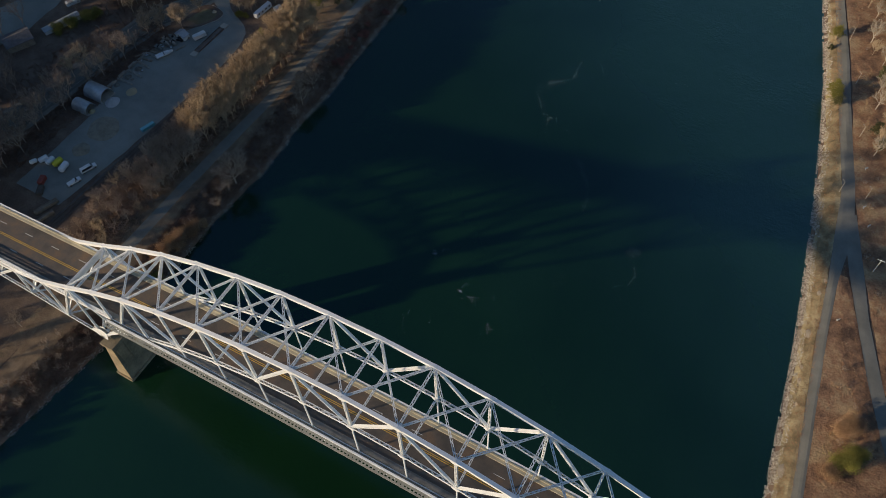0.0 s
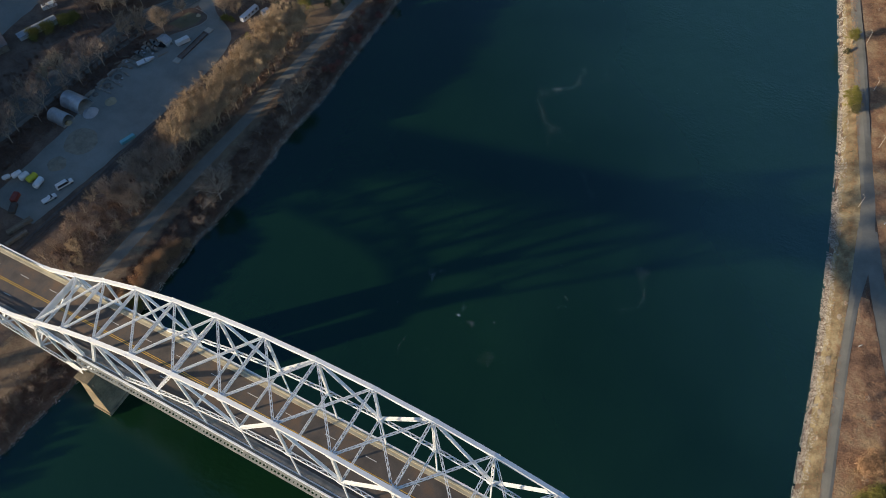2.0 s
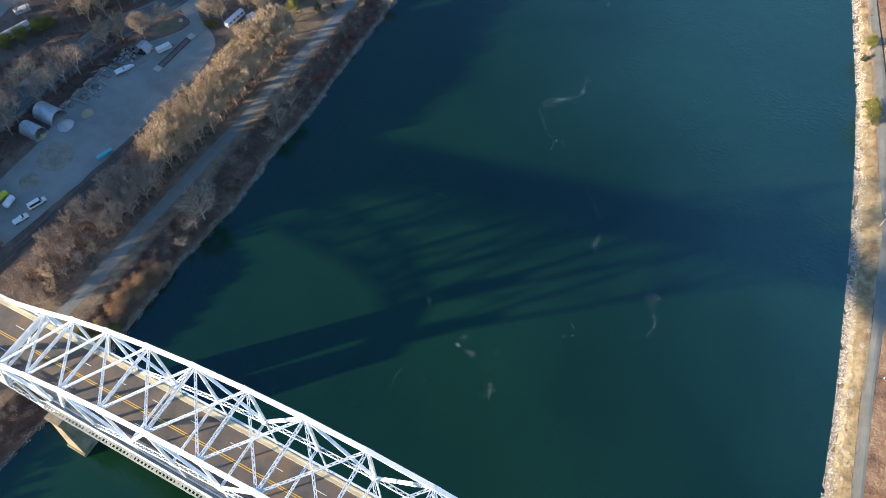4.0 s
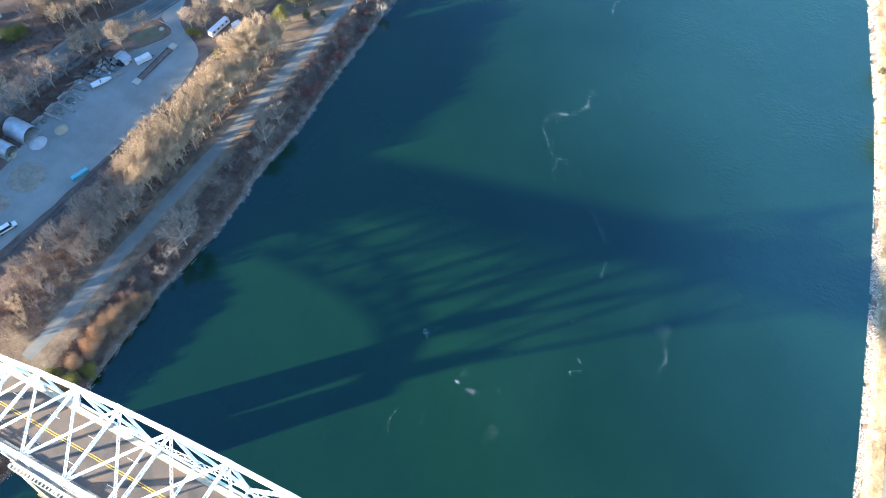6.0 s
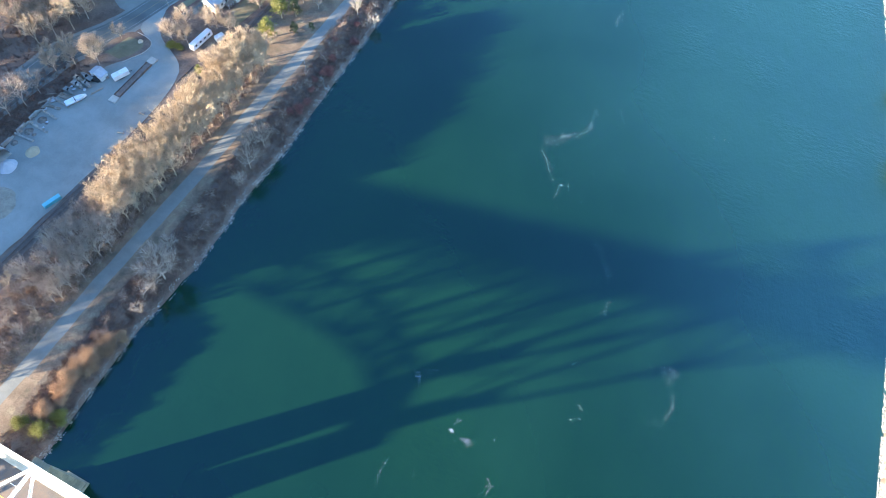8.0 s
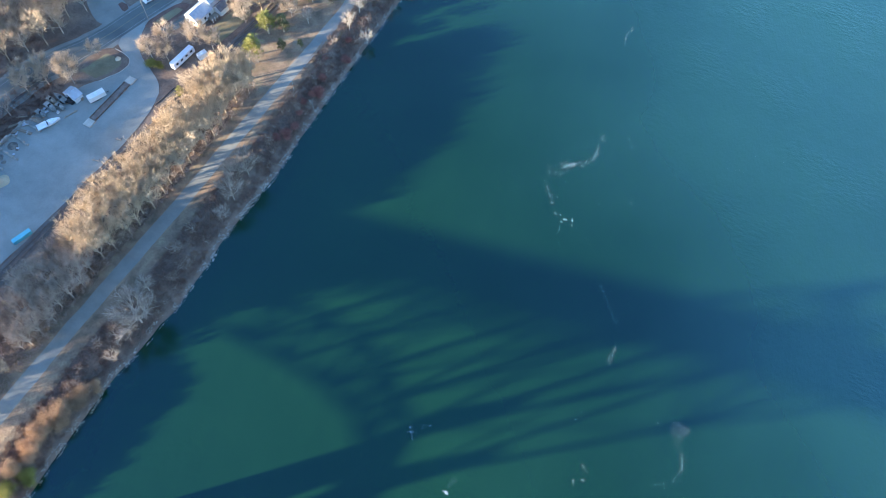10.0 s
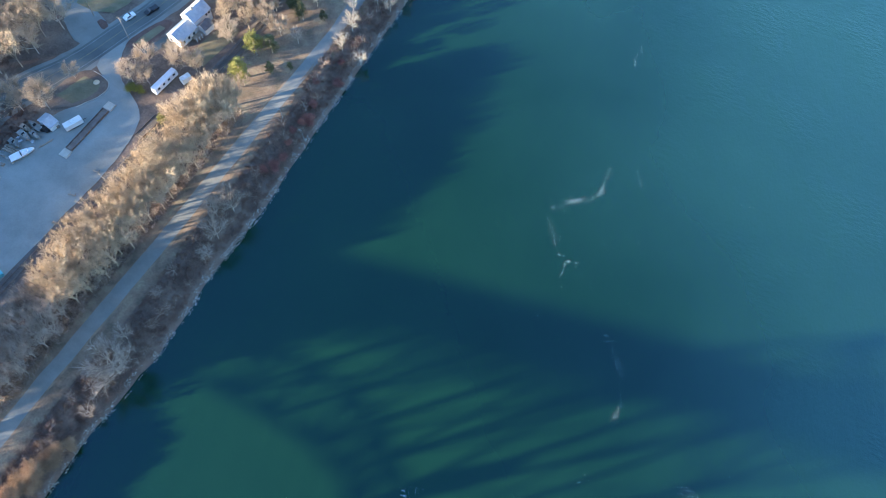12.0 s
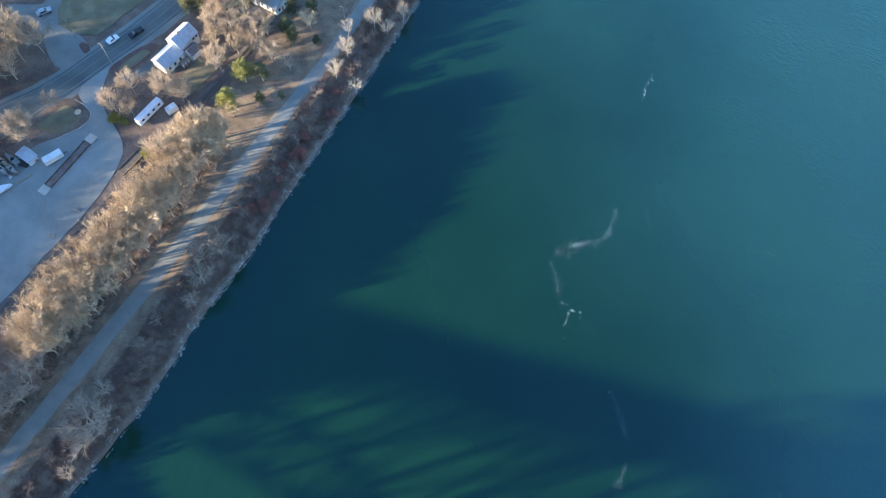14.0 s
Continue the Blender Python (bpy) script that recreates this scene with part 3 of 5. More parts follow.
# ---- verges and bare soil ----
structure("verge_left", ribbon([(-60, -26, -20), (10, -24.3, -18), (45, -24.4, -20.5), (90, -22.8, -19), (135, -22, -19), (180, -21, -18.8), (206, -22.5, -20)], 0.05), VERGE, "strip of dry tan grass beside the service road", "grass")
structure("verge_inland", ribbon([(-60, -38, -33), (4, -36, -29.8), (40, -33, -29.3), (90, -30, -27.8), (128, -31, -27.1), (140, -38, -26.9), (160, -44, -26.2), (185, -40, -25.6), (215, -46, -30)], 0.045, 6), VERGE, "open dry grass and leaf litter beside the service road", "grass")
structure("earth_track", ribbon([(-80, -31.5, -26), (-30, -30.8, -25.5), (8, -29.8, -24.3)], 0.07), EARTH, "bare brown earth track under the bridge", "road")
structure("sand_patch", ribbon([(-40, -31, -22), (-10, -32, -21), (6, -31, -21), (18, -28, -19)], 0.04), EARTH, "bare sandy ground under the bridge", "ground")
structure("verge_right", ribbon([(-60, 198.8, 203), (42, 191.5, 196), (97, 184.9, 189), (119, 181.6, 187), (141, 178.5, 184), (160, 174.9, 181.5), (195, 168.1, 172), (226, 160.8, 164), (260, 152.5, 155)], 0.05), GRASS, "dry tan grass between riprap and service road", "grass")
structure("scrub_wedge", ribbon([(30, 200, 236), (42, 199, 229), (70, 195.3, 214), (87, 193, 206.5), (109, 191, 198), (122, 189.6, 192.6)], 0.05, 8), SCRUB, "rust-brown scrub between the two roads", "grass")
structure("scrub_right", ribbon([(40, 235, 280), (87, 211, 260), (125, 197, 250), (149, 189, 240), (169, 183, 235), (197, 176.5, 230), (228, 168.5, 220), (262, 158.5, 210), (330, 142, 190)], 0.05, 10), SCRUB, "rust-brown scrub beside the canal road", "grass")
structure("lawn", ribbon([(150, -58, -51.5), (156, -58, -51), (162, -57, -50.5), (168, -56, -50.5)], 0.05, 6), LAWN, "green lawn behind the house", "grass")
structure("lawn_west", ribbon([(151.5, -103.5, -96), (154, -105, -90), (158, -109, -88.5), (165, -112, -87.5), (185, -108, -82.5), (215, -96, -76)], 0.075, 8), LAWN, "thin green grass across the highway", "grass")


# ---- trees ----
def spike(s, p, d, length, r):
    """A tapered twig."""
    d = d.normalized()
    a = d.orthogonal().normalized() * r
    b = d.cross(a).normalized() * r
    s.add([p + a, p - a * 0.5 + b * 0.87, p - a * 0.5 - b * 0.87, p + d * length], [(0, 1, 3), (1, 2, 3), (2, 0, 3)])


def sliver(s, p, d, length, r, rnd):
    """A thin flat twig."""
    a = d.cross(Vector((rnd.gauss(0, 1), rnd.gauss(0, 1), rnd.gauss(0, 1)))).normalized() * r
    s.add([p + a, p - a, p + d.normalized() * length], [(0, 1, 2)])


def bare_tree(seed, height, spread, subs=9, shoots=5, twigs=8, twig=0.016, limbs=10):
    """A trunk that forks low, limbs that lean out and then rise, branches along each of them, shoots on those and fine twigs at the ends."""
    rnd = random.Random(seed)
    wood, fine = Shape(), Shape()
    wide = height * spread
    up = Vector((0, 0, 1))
    trunk = [Vector((0, 0, -0.3))]
    for j in range(1, 6):
        trunk.append(Vector((rnd.gauss(0, 0.14) * j * 0.5, rnd.gauss(0, 0.14) * j * 0.5, height * (0.08 + 0.125 * j))))
    for j in range(5):
        wood.tube(trunk[j], trunk[j + 1], height * 0.015 * (1 - 0.14 * j), height * 0.015 * (1 - 0.14 * (j + 1)), 6)
    for i in range(limbs):
        a = 2.4 * i + rnd.uniform(-0.45, 0.45)
        start = trunk[1 + i * 4 // limbs].lerp(trunk[2 + i * 4 // limbs], rnd.random())
        lean = rnd.uniform(0.55, 1.1) * (1.0 - 0.45 * i / limbs)
        out = Vector((math.cos(a), math.sin(a), 0))
        end = out * wide * lean + up * height * (1.0 - 0.30 * lean * lean) * rnd.uniform(0.86, 1.03)
        elbow = start.lerp(end, 0.45) + out * wide * 0.16 - up * height * 0.02
        last, r = start, 0.0125 * height * (1 - 0.4 * i / limbs)
        points = []
        for j in range(1, 8):
            u = j / 7
            q = start * (1 - u) ** 2 + elbow * 2 * u * (1 - u) + end * u * u + Vector((rnd.gauss(0, 0.09), rnd.gauss(0, 0.09), rnd.gauss(0, 0.05)))
            wood.tube(last, q, r, r * 0.78, 4)
            points.append((last.lerp(q, rnd.random()), (q - last).normalized(), u))
            last, r = q, r * 0.78
        for j in range(subs):
            q, d, u = points[min(6, 2 + j * 5 // subs)]
            side = d.cross(Vector((rnd.gauss(0, 1), rnd.gauss(0, 1), rnd.gauss(0, 1)))).normalized()
            way = (d * 0.75 + side * rnd.uniform(0.35, 0.95) + up * 0.35 + out * 0.15).normalized()
            long = height * rnd.uniform(0.15, 0.27) * (1.15 - 0.5 * u)
            spike(wood, q, way, long, 0.05)
            for _ in range(shoots):
                v = rnd.uniform(0.2, 0.95)
                g = q + way * long * v
                side = way.cross(Vector((rnd.gauss(0, 1), rnd.gauss(0, 1), rnd.gauss(0, 1)))).normalized()
                w2 = (way * 0.8 + side * rnd.uniform(0.3, 0.9) + up * 0.3).normalized()
                l2 = long * rnd.uniform(0.35, 0.7)
                spike(wood, g, w2, l2, 0.028)
                for _ in range(twigs):
                    e = g + w2 * l2 * rnd.uniform(0.15, 1.0)
                    sliver(fine, e, w2 * 0.75 + Vector((rnd.gauss(0, 0.5), rnd.gauss(0, 0.5), rnd.gauss(0.3, 0.45))), rnd.uniform(0.35, 0.9) * height / 10, twig, rnd)
    return wood, fine


def pine(seed, height, width):
    """A trunk with whorls of boughs, each a cluster of needle tufts."""
    rnd = random.Random(seed)
    wood, fine = Shape(), Shape()
    wood.tube((0, 0, -0.3), (0.1, 0, height * 0.55), 0.2, 0.13, 6)
    wood.tube((0.1, 0, height * 0.55), (0, 0.1, height), 0.13, 0.03, 5)
    for i in range(46):
        u = rnd.uniform(0.25, 1.0)
        a = rnd.uniform(0, 2 * math.pi)
        reach = width * (1.05 - u) ** 0.7 * rnd.uniform(0.55, 1.15) + 0.25
        p = Vector((0, 0, height * u))
        q = p + Vector((math.cos(a) * reach, math.sin(a) * reach, rnd.uniform(-0.3, 0.5)))
        wood.tube(p, q, 0.05, 0.02, 3)
        for _ in range(24):
            c = p.lerp(q, rnd.uniform(0.35, 1.08)) + Vector((rnd.gauss(0, 0.28), rnd.gauss(0, 0.28), rnd.gauss(0, 0.2)))
            d = Vector((rnd.gauss(0, 1), rnd.gauss(0, 1), rnd.gauss(0.5, 0.7)))
            spike(fine, c, d, rnd.uniform(0.35, 0.65), 0.11)
    return wood, fine


def leafy_bush(seed, height, width, leaves):
    """Stems and many small leaves in uneven clumps."""
    rnd = random.Random(seed)
    wood, fine = Shape(), Shape()
    clumps = []
    for i in range(11):
        a, u = rnd.uniform(0, 6.28), rnd.uniform(0.2, 1)
        q = Vector((math.cos(a) * width * u * 0.7, math.sin(a) * width * u * 0.7, height * rnd.uniform(0.45, 1.0) * (1.1 - 0.4 * u)))
        wood.tube((0.1 * math.cos(a), 0.1 * math.sin(a), -0.2), q, 0.06, 0.02, 4)
        clumps.append(q)
    for _ in range(leaves):
        c = rnd.choice(clumps) + Vector((rnd.gauss(0, 0.55), rnd.gauss(0, 0.55), rnd.gauss(0, 0.42)))
        c.z = max(c.z, 0.15)
        d = Vector((rnd.gauss(0, 1), rnd.gauss(0, 1), rnd.gauss(0, 1))).normalized()
        a = d.orthogonal().normalized()
        b = d.cross(a)
        w = rnd.uniform(0.035, 0.075)
        fine.add([c - a * w * 1.5, c - b * w + d * 0.02, c + a * w * 1.5, c + b * w + d * 0.04], [(0, 1, 2), (0, 2, 3)])
    return wood, fine


PROTOS = {}


def plant(kind, name, x, y, scale, label, category, group, turn=None, wide=1.0, sink=0.0):
    """Stands a copy of one of the built plants on the ground."""
    (wood, fine, bark, leaf, crown_name) = KINDS[kind]
    z = ground_z(x, y) - sink
    m = Matrix.LocRotScale((x, y, z), Euler((0, 0, random.uniform(0, 6.28) if turn is None else turn)), (scale * wide, scale * wide, scale))
    if kind not in PROTOS:
        ob = new(name)
        part("trunk", wood, bark, ob)
        part(crown_name, fine, leaf, ob)
        ob.matrix_basis = m
        PROTOS[kind] = ob
        return tagged(ob, label, category, group)
    first = PROTOS[kind]
    ob = new(name)
    for c in first.children:
        part(c.name.split(".")[0], c.data, None, ob)
    ob.matrix_basis = m
    return tagged(ob, label, category, group)


KINDS = {}
for i in range(4):
    h, sp = (10.0, 10.4, 9.6, 10.2)[i], (0.27, 0.31, 0.36, 0.30)[i]
    w, f = bare_tree(10 + i, h, sp)
    wm, fm = w.mesh("limbs"), f.mesh("twigs")
    KINDS["tan%d" % i] = (wm, fm, BARK, TWIG, "crown")
    KINDS["grey%d" % i] = (wm.copy(), fm.copy(), DARK_BARK, TWIG_GREY, "crown")
    KINDS["bank%d" % i] = (wm.copy(), fm.copy(), DARK_BARK, TWIG_BANK, "crown")
    KINDS["russet%d" % i] = (wm.copy(), fm.copy(), DARK_BARK, TWIG_RED, "crown")
    KINDS["pale%d" % i] = (wm.copy(), fm.copy(), PALE_BARK, TWIG_PALE, "crown")
for i in range(3):
    w, f = bare_tree(50 + i, 10.0, 0.40, 11, 6, 8, 0.016, 14)
    wm, fm = w.mesh("limbs"), f.mesh("twigs")
    KINDS["bushy%d" % i] = (wm, fm, DARK_BARK, TWIG_HOUSE, "crown")
    KINDS["bushygrey%d" % i] = (wm.copy(), fm.copy(), DARK_BARK, TWIG_BANK, "crown")
for i in range(2):
    w, f = bare_tree(30 + i, 10.0, 0.42, 6, 4, 5, 0.06, 9)
    wm, fm = w.mesh("stems"), f.mesh("twigs")
    KINDS["shrub%d" % i] = (wm, fm, DARK_BARK, BRUSH, "crown")
    KINDS["rshrub%d" % i] = (wm.copy(), fm.copy(), DARK_BARK, TWIG_RED, "crown")
for i in range(2):
    w, f = pine(40 + i, 8.0, 2.5)
    wm, fm = w.mesh("limbs"), f.mesh("needles")
    KINDS["pine%d" % i] = (wm, fm, BARK, NEEDLE, "crown")
    KINDS["ypine%d" % i] = (wm.copy(), fm.copy(), BARK, NEEDLE_YELLOW, "crown")
    w, f = leafy_bush(60 + i, 3.2, 2.2, 7500)
    wm, fm = w.mesh("stems"), f.mesh("leaves")
    KINDS["oak%d" % i] = (wm, fm, BARK, OAK, "crown")
    KINDS["red%d" % i] = (wm.copy(), fm.copy(), BARK, RED_LEAF, "crown")
    KINDS["ybush%d" % i] = (wm.copy(), fm.copy(), BARK, NEEDLE_YELLOW, "crown")


def wood_of(kinds, y0, y1, left, right, gap, heights, label, group, name="bare_tree", seed=1, category="tree"):
    """Scatters trees between two lines x = left(y) and x = right(y)."""
    rnd = random.Random(seed)
    done = []
    for _ in range(6000):
        y = rnd.uniform(y0, y1)
        x = rnd.uniform(left(y), right(y))
        if all((x - a) ** 2 + (y - b) ** 2 > gap ** 2 for a, b in done):
            done.append((x, y))
            plant(rnd.choice(kinds), name, x, y, rnd.uniform(*heights) / 10, label, category, group, rnd.uniform(0, 6.28), rnd.uniform(0.9, 1.15))
    return done


def rows4(prefix):
    return [prefix + str(i) for i in range(4)]


wood_of(rows4("tan"), 68, 141, lambda y: -41.5 + 0.02 * (y - 78), lambda y: -30.5, 3.4, (11, 15.5), "tall leafless tree with a tan sunlit crown", "trees beside the railway", seed=2)
wood_of(rows4("grey"), 40, 67, lambda y: -44, lambda y: -31, 3.5, (8.5, 12), "grey leafless tree in a dense thicket", "trees beside the railway", seed=3)
wood_of(rows4("russet") + ["grey1", "tan2"], 8, 41, lambda y: -48, lambda y: -32.5, 4.2, (5, 8), "reddish-brown leafless tree in a dense thicket", "trees beside the railway", seed=4)
for x, y, h, k, w in ((-12.8, 59.8, 12.0, "bushygrey0", 1.45), (-14.5, 113, 10.5, "bushygrey1", 1.0), (-13.5, 104, 10, "bushygrey2", 1.0), (-17, 109, 8.5, "bank3", 1.2), (-16, 82, 4, "bank3", 1.5), (-13, 56, 6.5, "bank0", 1.4), (-16, 68, 6, "bank1", 1.4), (-12.5, 98, 5, "bank1", 1.5), (-12.5, 48, 4.5, "bank2", 1.5)):
    plant(k, "bare_tree", x, y, h / 10, "spreading grey leafless tree on the canal bank", "tree", "trees on the canal bank", wide=w)
for x, y, h in ((-19, 185, 8), (-18, 177, 7), (-11.5, 177, 6), (-18, 199, 8), (-23, 192, 6), (-14, 200, 6), (-13, 208, 6.5), (-16, 215, 7), (-22, 222, 8), (-26, 232, 7)):
    plant("pale%d" % (int(h * 3) % 4), "bare_tree", x, y, h / 10, "pale leafless tree beside the service road", "tree", "trees on the canal bank", wide=1.15)
for x, y, h, k in ((-40, 162, 9, "ypine0"), (-38.5, 152, 8.5, "ypine1"), (-36, 165, 7.5, "pine0"), (-32, 158, 5, "pine1"), (-27.5, 162, 3.5, "pine0"), (-39, 183, 8, "pine1"), (-35, 181, 7, "pine0"), (-29, 184, 4.5, "pine1"), (-67, 178, 7.5, "pine0"), (-71, 181, 7, "pine1"), (-56, 185, 7, "ypine0"), (-42, 190, 7.5, "pine0"), (-49.5, 127, 4, "ypine1"), (-37, 194, 6.5, "pine1"), (-45, 203, 8, "pine0")):
    plant(k, "pine_tree", x, y, h / 8, "yellow-green pine in the dry grass" if k[0] == "y" else "dark green pine in the dry grass", "tree", "pines by the road", wide=1.45 if k[0] == "y" else 1.2)
for x, y, h, k, w in ((-67, 135, 8, "bushy0", 1.25), (-63.5, 138.5, 6.5, "bushygrey1", 1.2), (-66.5, 143, 8, "bushy2", 1.2), (-61.5, 136.5, 7.5, "bushy1", 1.2), (-57, 147, 9, "bushy2", 1.2), (-52, 147.5, 8, "bushy0", 1.25), (-62, 148.5, 6, "bushy1", 1.1), (-49.6, 162.4, 9, "bushy1", 1.25), (-58.6, 173.6, 10, "bushy0", 1.1), (-57.9, 178.5, 10, "bushy1", 1.1), (-52.5, 173.5, 10, "bushy2", 1.1), (-51.5, 179, 10, "tan0", 1.3), (-46.5, 174.5, 9.5, "bushy0", 1.1), (-42.5, 173, 9, "bushy1", 1.1), (-37.5, 172, 8, "bushy2", 1.1), (-44.5, 180, 9.5, "bushy2", 1.1), (-48, 169.5, 8, "tan3", 1.3), (-55.5, 168.5, 8, "tan1", 1.2), (-61, 180, 9, "tan2", 1.3), (-36, 150, 6, "tan2", 1.2), (-35.2, 143.2, 8, "bushygrey0", 0.9), (-40.6, 145.5, 5, "bushy2", 1.3), (-31, 172, 6.5, "grey3", 1.2), (-34, 188, 7, "tan1", 1.2), (-46, 193, 8, "tan0", 1.3), (-60, 188, 9, "tan1", 1.3), (-51, 188, 9, "tan2", 1.3)):
    plant(k, "bare_tree", x, y, h / 10, "bushy leafless tan tree near the house", "tree", "trees round the house", wide=w)
for x, y, h, w in ((-81.8, 114.6, 11, 1.15), (-85.5, 117.5, 8, 1.1), (-83, 127.5, 6, 1.2), (-91.8, 113, 9, 1.1), (-95.5, 108, 8.5, 1.1), (-92, 105, 9, 1.0), (-88.5, 110.5, 7.5, 1.1)):
    plant("bushy%d" % (int(-x) % 3), "bare_tree", x, y, h / 10, "broad leafless tree on the grass beside the highway", "tree", "trees along the highway", wide=w)
for x, y in ((-70.5, 175, ), (-67.5, 178), (-73, 178.5)):
    plant("pine0", "pine_tree", x, y, 1.0, "dense dark green conifer beside the highway", "tree", "conifers by the highway", wide=1.3)
for x, y, h in ((-120, 100, 1.7), (-126, 88, 1.4), (-123, 93, 1.5), (-118.5, 103, 1.3)):
    plant("ybush%d" % (int(-x) % 2), "bush", x, y, h, "yellow-green evergreen shrub across the highway", "bush", "bushes across the highway")
for x, y, h in ((-65, 132.3, 0.9), (-62.5, 133, 0.7)):
    plant("ybush0", "bush", x, y, h, "dull green shrub beside the gravel junction", "bush", "bushes across the highway")
wood_of(["bushy0", "bushy1", "bushy2", "tan1"], 112, 142, lambda y: -124, lambda y: -97.5 - 0.2 * (135 - y), 5.2, (10, 14), "tall leafless tree across the highway", "woods across the highway", seed=6)
wood_of(rows4("russet") + ["tan1", "grey2", "grey0"], 36, 96, lambda y: -104 + 0.07 * (y - 40), lambda y: -92 + 0.04 * (y - 40), 5.6, (9, 13), "leafless tree behind the storage yard", "trees behind the yard", seed=7)


def far_woods(count, seed):
    """Woods west of the highway, joined; mostly unseen, thickened to shade the yard."""
    rnd = random.Random(seed)
    wood, fine = bare_tree(77, 10.0, 0.34, 5, 3, 6, 0.04, 6)
    base = np.array(wood.v + fine.v)
    faces = wood.f + [tuple(i + len(wood.v) for i in f) for f in fine.f]
    s = Shape()
    for _ in range(count):
        y = rnd.uniform(-130, 122)
        x = rnd.uniform(-195, -113)
        if -156 < x < -116 and 58 < y < 112 and rnd.random() < 0.9:
            continue
        # Made taller in the south-east part, to block sun from the yard
        k, a = rnd.uniform(1.5, 2.0) if x > -140 and y < 50 else rnd.uniform(1.1, 1.5), rnd.uniform(0, 6.28)
        c, n = math.cos(a) * k, math.sin(a) * k
        v = base @ np.array([[c, n, 0], [-n, c, 0], [0, 0, k]]) + np.array([x, y, ground_z(x, y)])
        j = len(s.v)
        s.v.extend(map(tuple, v.tolist()))
        s.f.extend(tuple(i + j for i in f) for f in faces)
    tagged(part("far_woods", s, TWIG_RED), "dense leafless woods across the highway, thickened to shade the yard", "trees", kind="stuff")


far_woods(460, 8)
# Unseen row, added to shade the south end of the yard
wood_of(rows4("russet") + ["grey1", "tan3"], -70, 34, lambda y: -103, lambda y: -88, 6.0, (10, 13), "leafless tree behind the storage yard", "trees behind the yard", seed=14)
wood_of(rows4("grey") + rows4("russet"), -110, -22, lambda y: -60, lambda y: -36, 9.0, (5, 8), "leafless tree near the bridge approach", "trees south of the bridge", seed=9)
wood_of(rows4("grey"), -60, -18, lambda y: -24, lambda y: -17.5, 4.5, (3, 5), "low leafless tree on the canal bank", "trees south of the bridge", seed=10)
for x, y, h, k in ((160.6, 237, 6.5, "ypine0"), (160.2, 231, 3.0, "pine1"), (167.2, 206.0, 7.0, "ypine1"), (168.8, 201.5, 7.0, "ypine0"), (170.0, 199.0, 5.0, "pine0"), (186, 190, 6, "pine1"), (189, 183, 5, "pine0")):
    plant(k, "pine_tree", x, y, h / 8, "bushy olive-green pine on the canal bank", "tree", "pines on the east bank", wide=1.6)
wood_of(rows4("pale") + ["tan0", "tan2", "bank1", "pine0", "pine1"], 176, 300, lambda y: along(RIGHT_EDGE, y) + 17, lambda y: along(RIGHT_EDGE, y) + 48, 6.0, (7, 11), "leafless tree above the canal road", "woods above the east road", seed=11)
wood_of(["russet0", "russet2", "tan1", "pale2"], 60, 190, lambda y: along(RIGHT_EDGE, y) + 28 + max(0, (110 - y) * 0.2), lambda y: along(RIGHT_EDGE, y) + 60, 11.0, (4, 8), "leafless tree in rust-brown scrub", "woods above the east road", seed=12)
for i, (x, y, h, k) in enumerate(((-11.9, 39.4, 0.9, "oak0"), (-13.0, 36.4, 1.2, "oak1"), (-13.3, 33.4, 1.3, "oak0"), (-14.4, 30.0, 1.4, "oak1"), (-14.7, 26.8, 1.5, "oak0"), (-15.0, 23.0, 1.4, "oak1"), (-12.6, 27.5, 1.1, "oak1"), (-14.3, 18.8, 1.4, "oak0"), (-14.8, 13, 1.2, "oak1"), (-11, 13.5, 1.1, "ybush0"), (-12.5, 8.5, 1.2, "ybush1"), (-17.5, 7.5, 1.0, "ybush0"))):
    plant(k, "bush", x, y, h, "shrub with dry orange oak leaves on the bank" if k[0] == "o" else "yellow-green shrub on the bank beside the bridge", "bush", "bushes on the bank")
for i, (x, y, h) in enumerate(((-13, 166, 0.8), (-18, 162, 0.6), (-13.2, 150, 0.95), (-15, 144, 0.6), (-13, 131, 0.9), (-14.5, 128, 0.7), (-14, 140, 0.6), (-15, 155, 0.7), (-16, 173, 0.6), (-12.5, 135, 0.7), (-14.5, 148, 0.6))):
    plant("red%d" % (i % 2), "bush", x, y, h, "dark red shrub on the canal bank", "bush", "bushes on the bank")
for x, y, h, k in ((206, 58, 1.9, "ybush0"), (205.5, 70, 1.7, "oak0"), (203, 67, 1.4, "oak1"), (209, 61.5, 1.4, "ybush1"), (203, 53, 1.3, "oak0")):
    plant(k, "bush", x, y, h, "overgrown shrub in the rust-brown scrub", "bush", "bushes on the east bank")


def off_branch_road(x, y):
    return abs(x - float(np.interp(y, [40, 70, 87, 109, 125, 149], [232, 216.5, 208.7, 200, 194.5, 186.7]))) > 3.2


rnd_bank = random.Random(44)
for _ in range(130):
    y = rnd_bank.uniform(-60, 232)
    x = along(LEFT_EDGE, y) - rnd_bank.uniform(2.6, 9.0)
    plant(rnd_bank.choice(("shrub0", "shrub1", "shrub0", "rshrub1")), "shrub", x, y, rnd_bank.uniform(0.16, 0.36), "leafless purple-brown shrub on the canal bank", "bush", "shrubs on the west bank", rnd_bank.uniform(0, 6.28), rnd_bank.uniform(1.2, 1.8), 0.1)
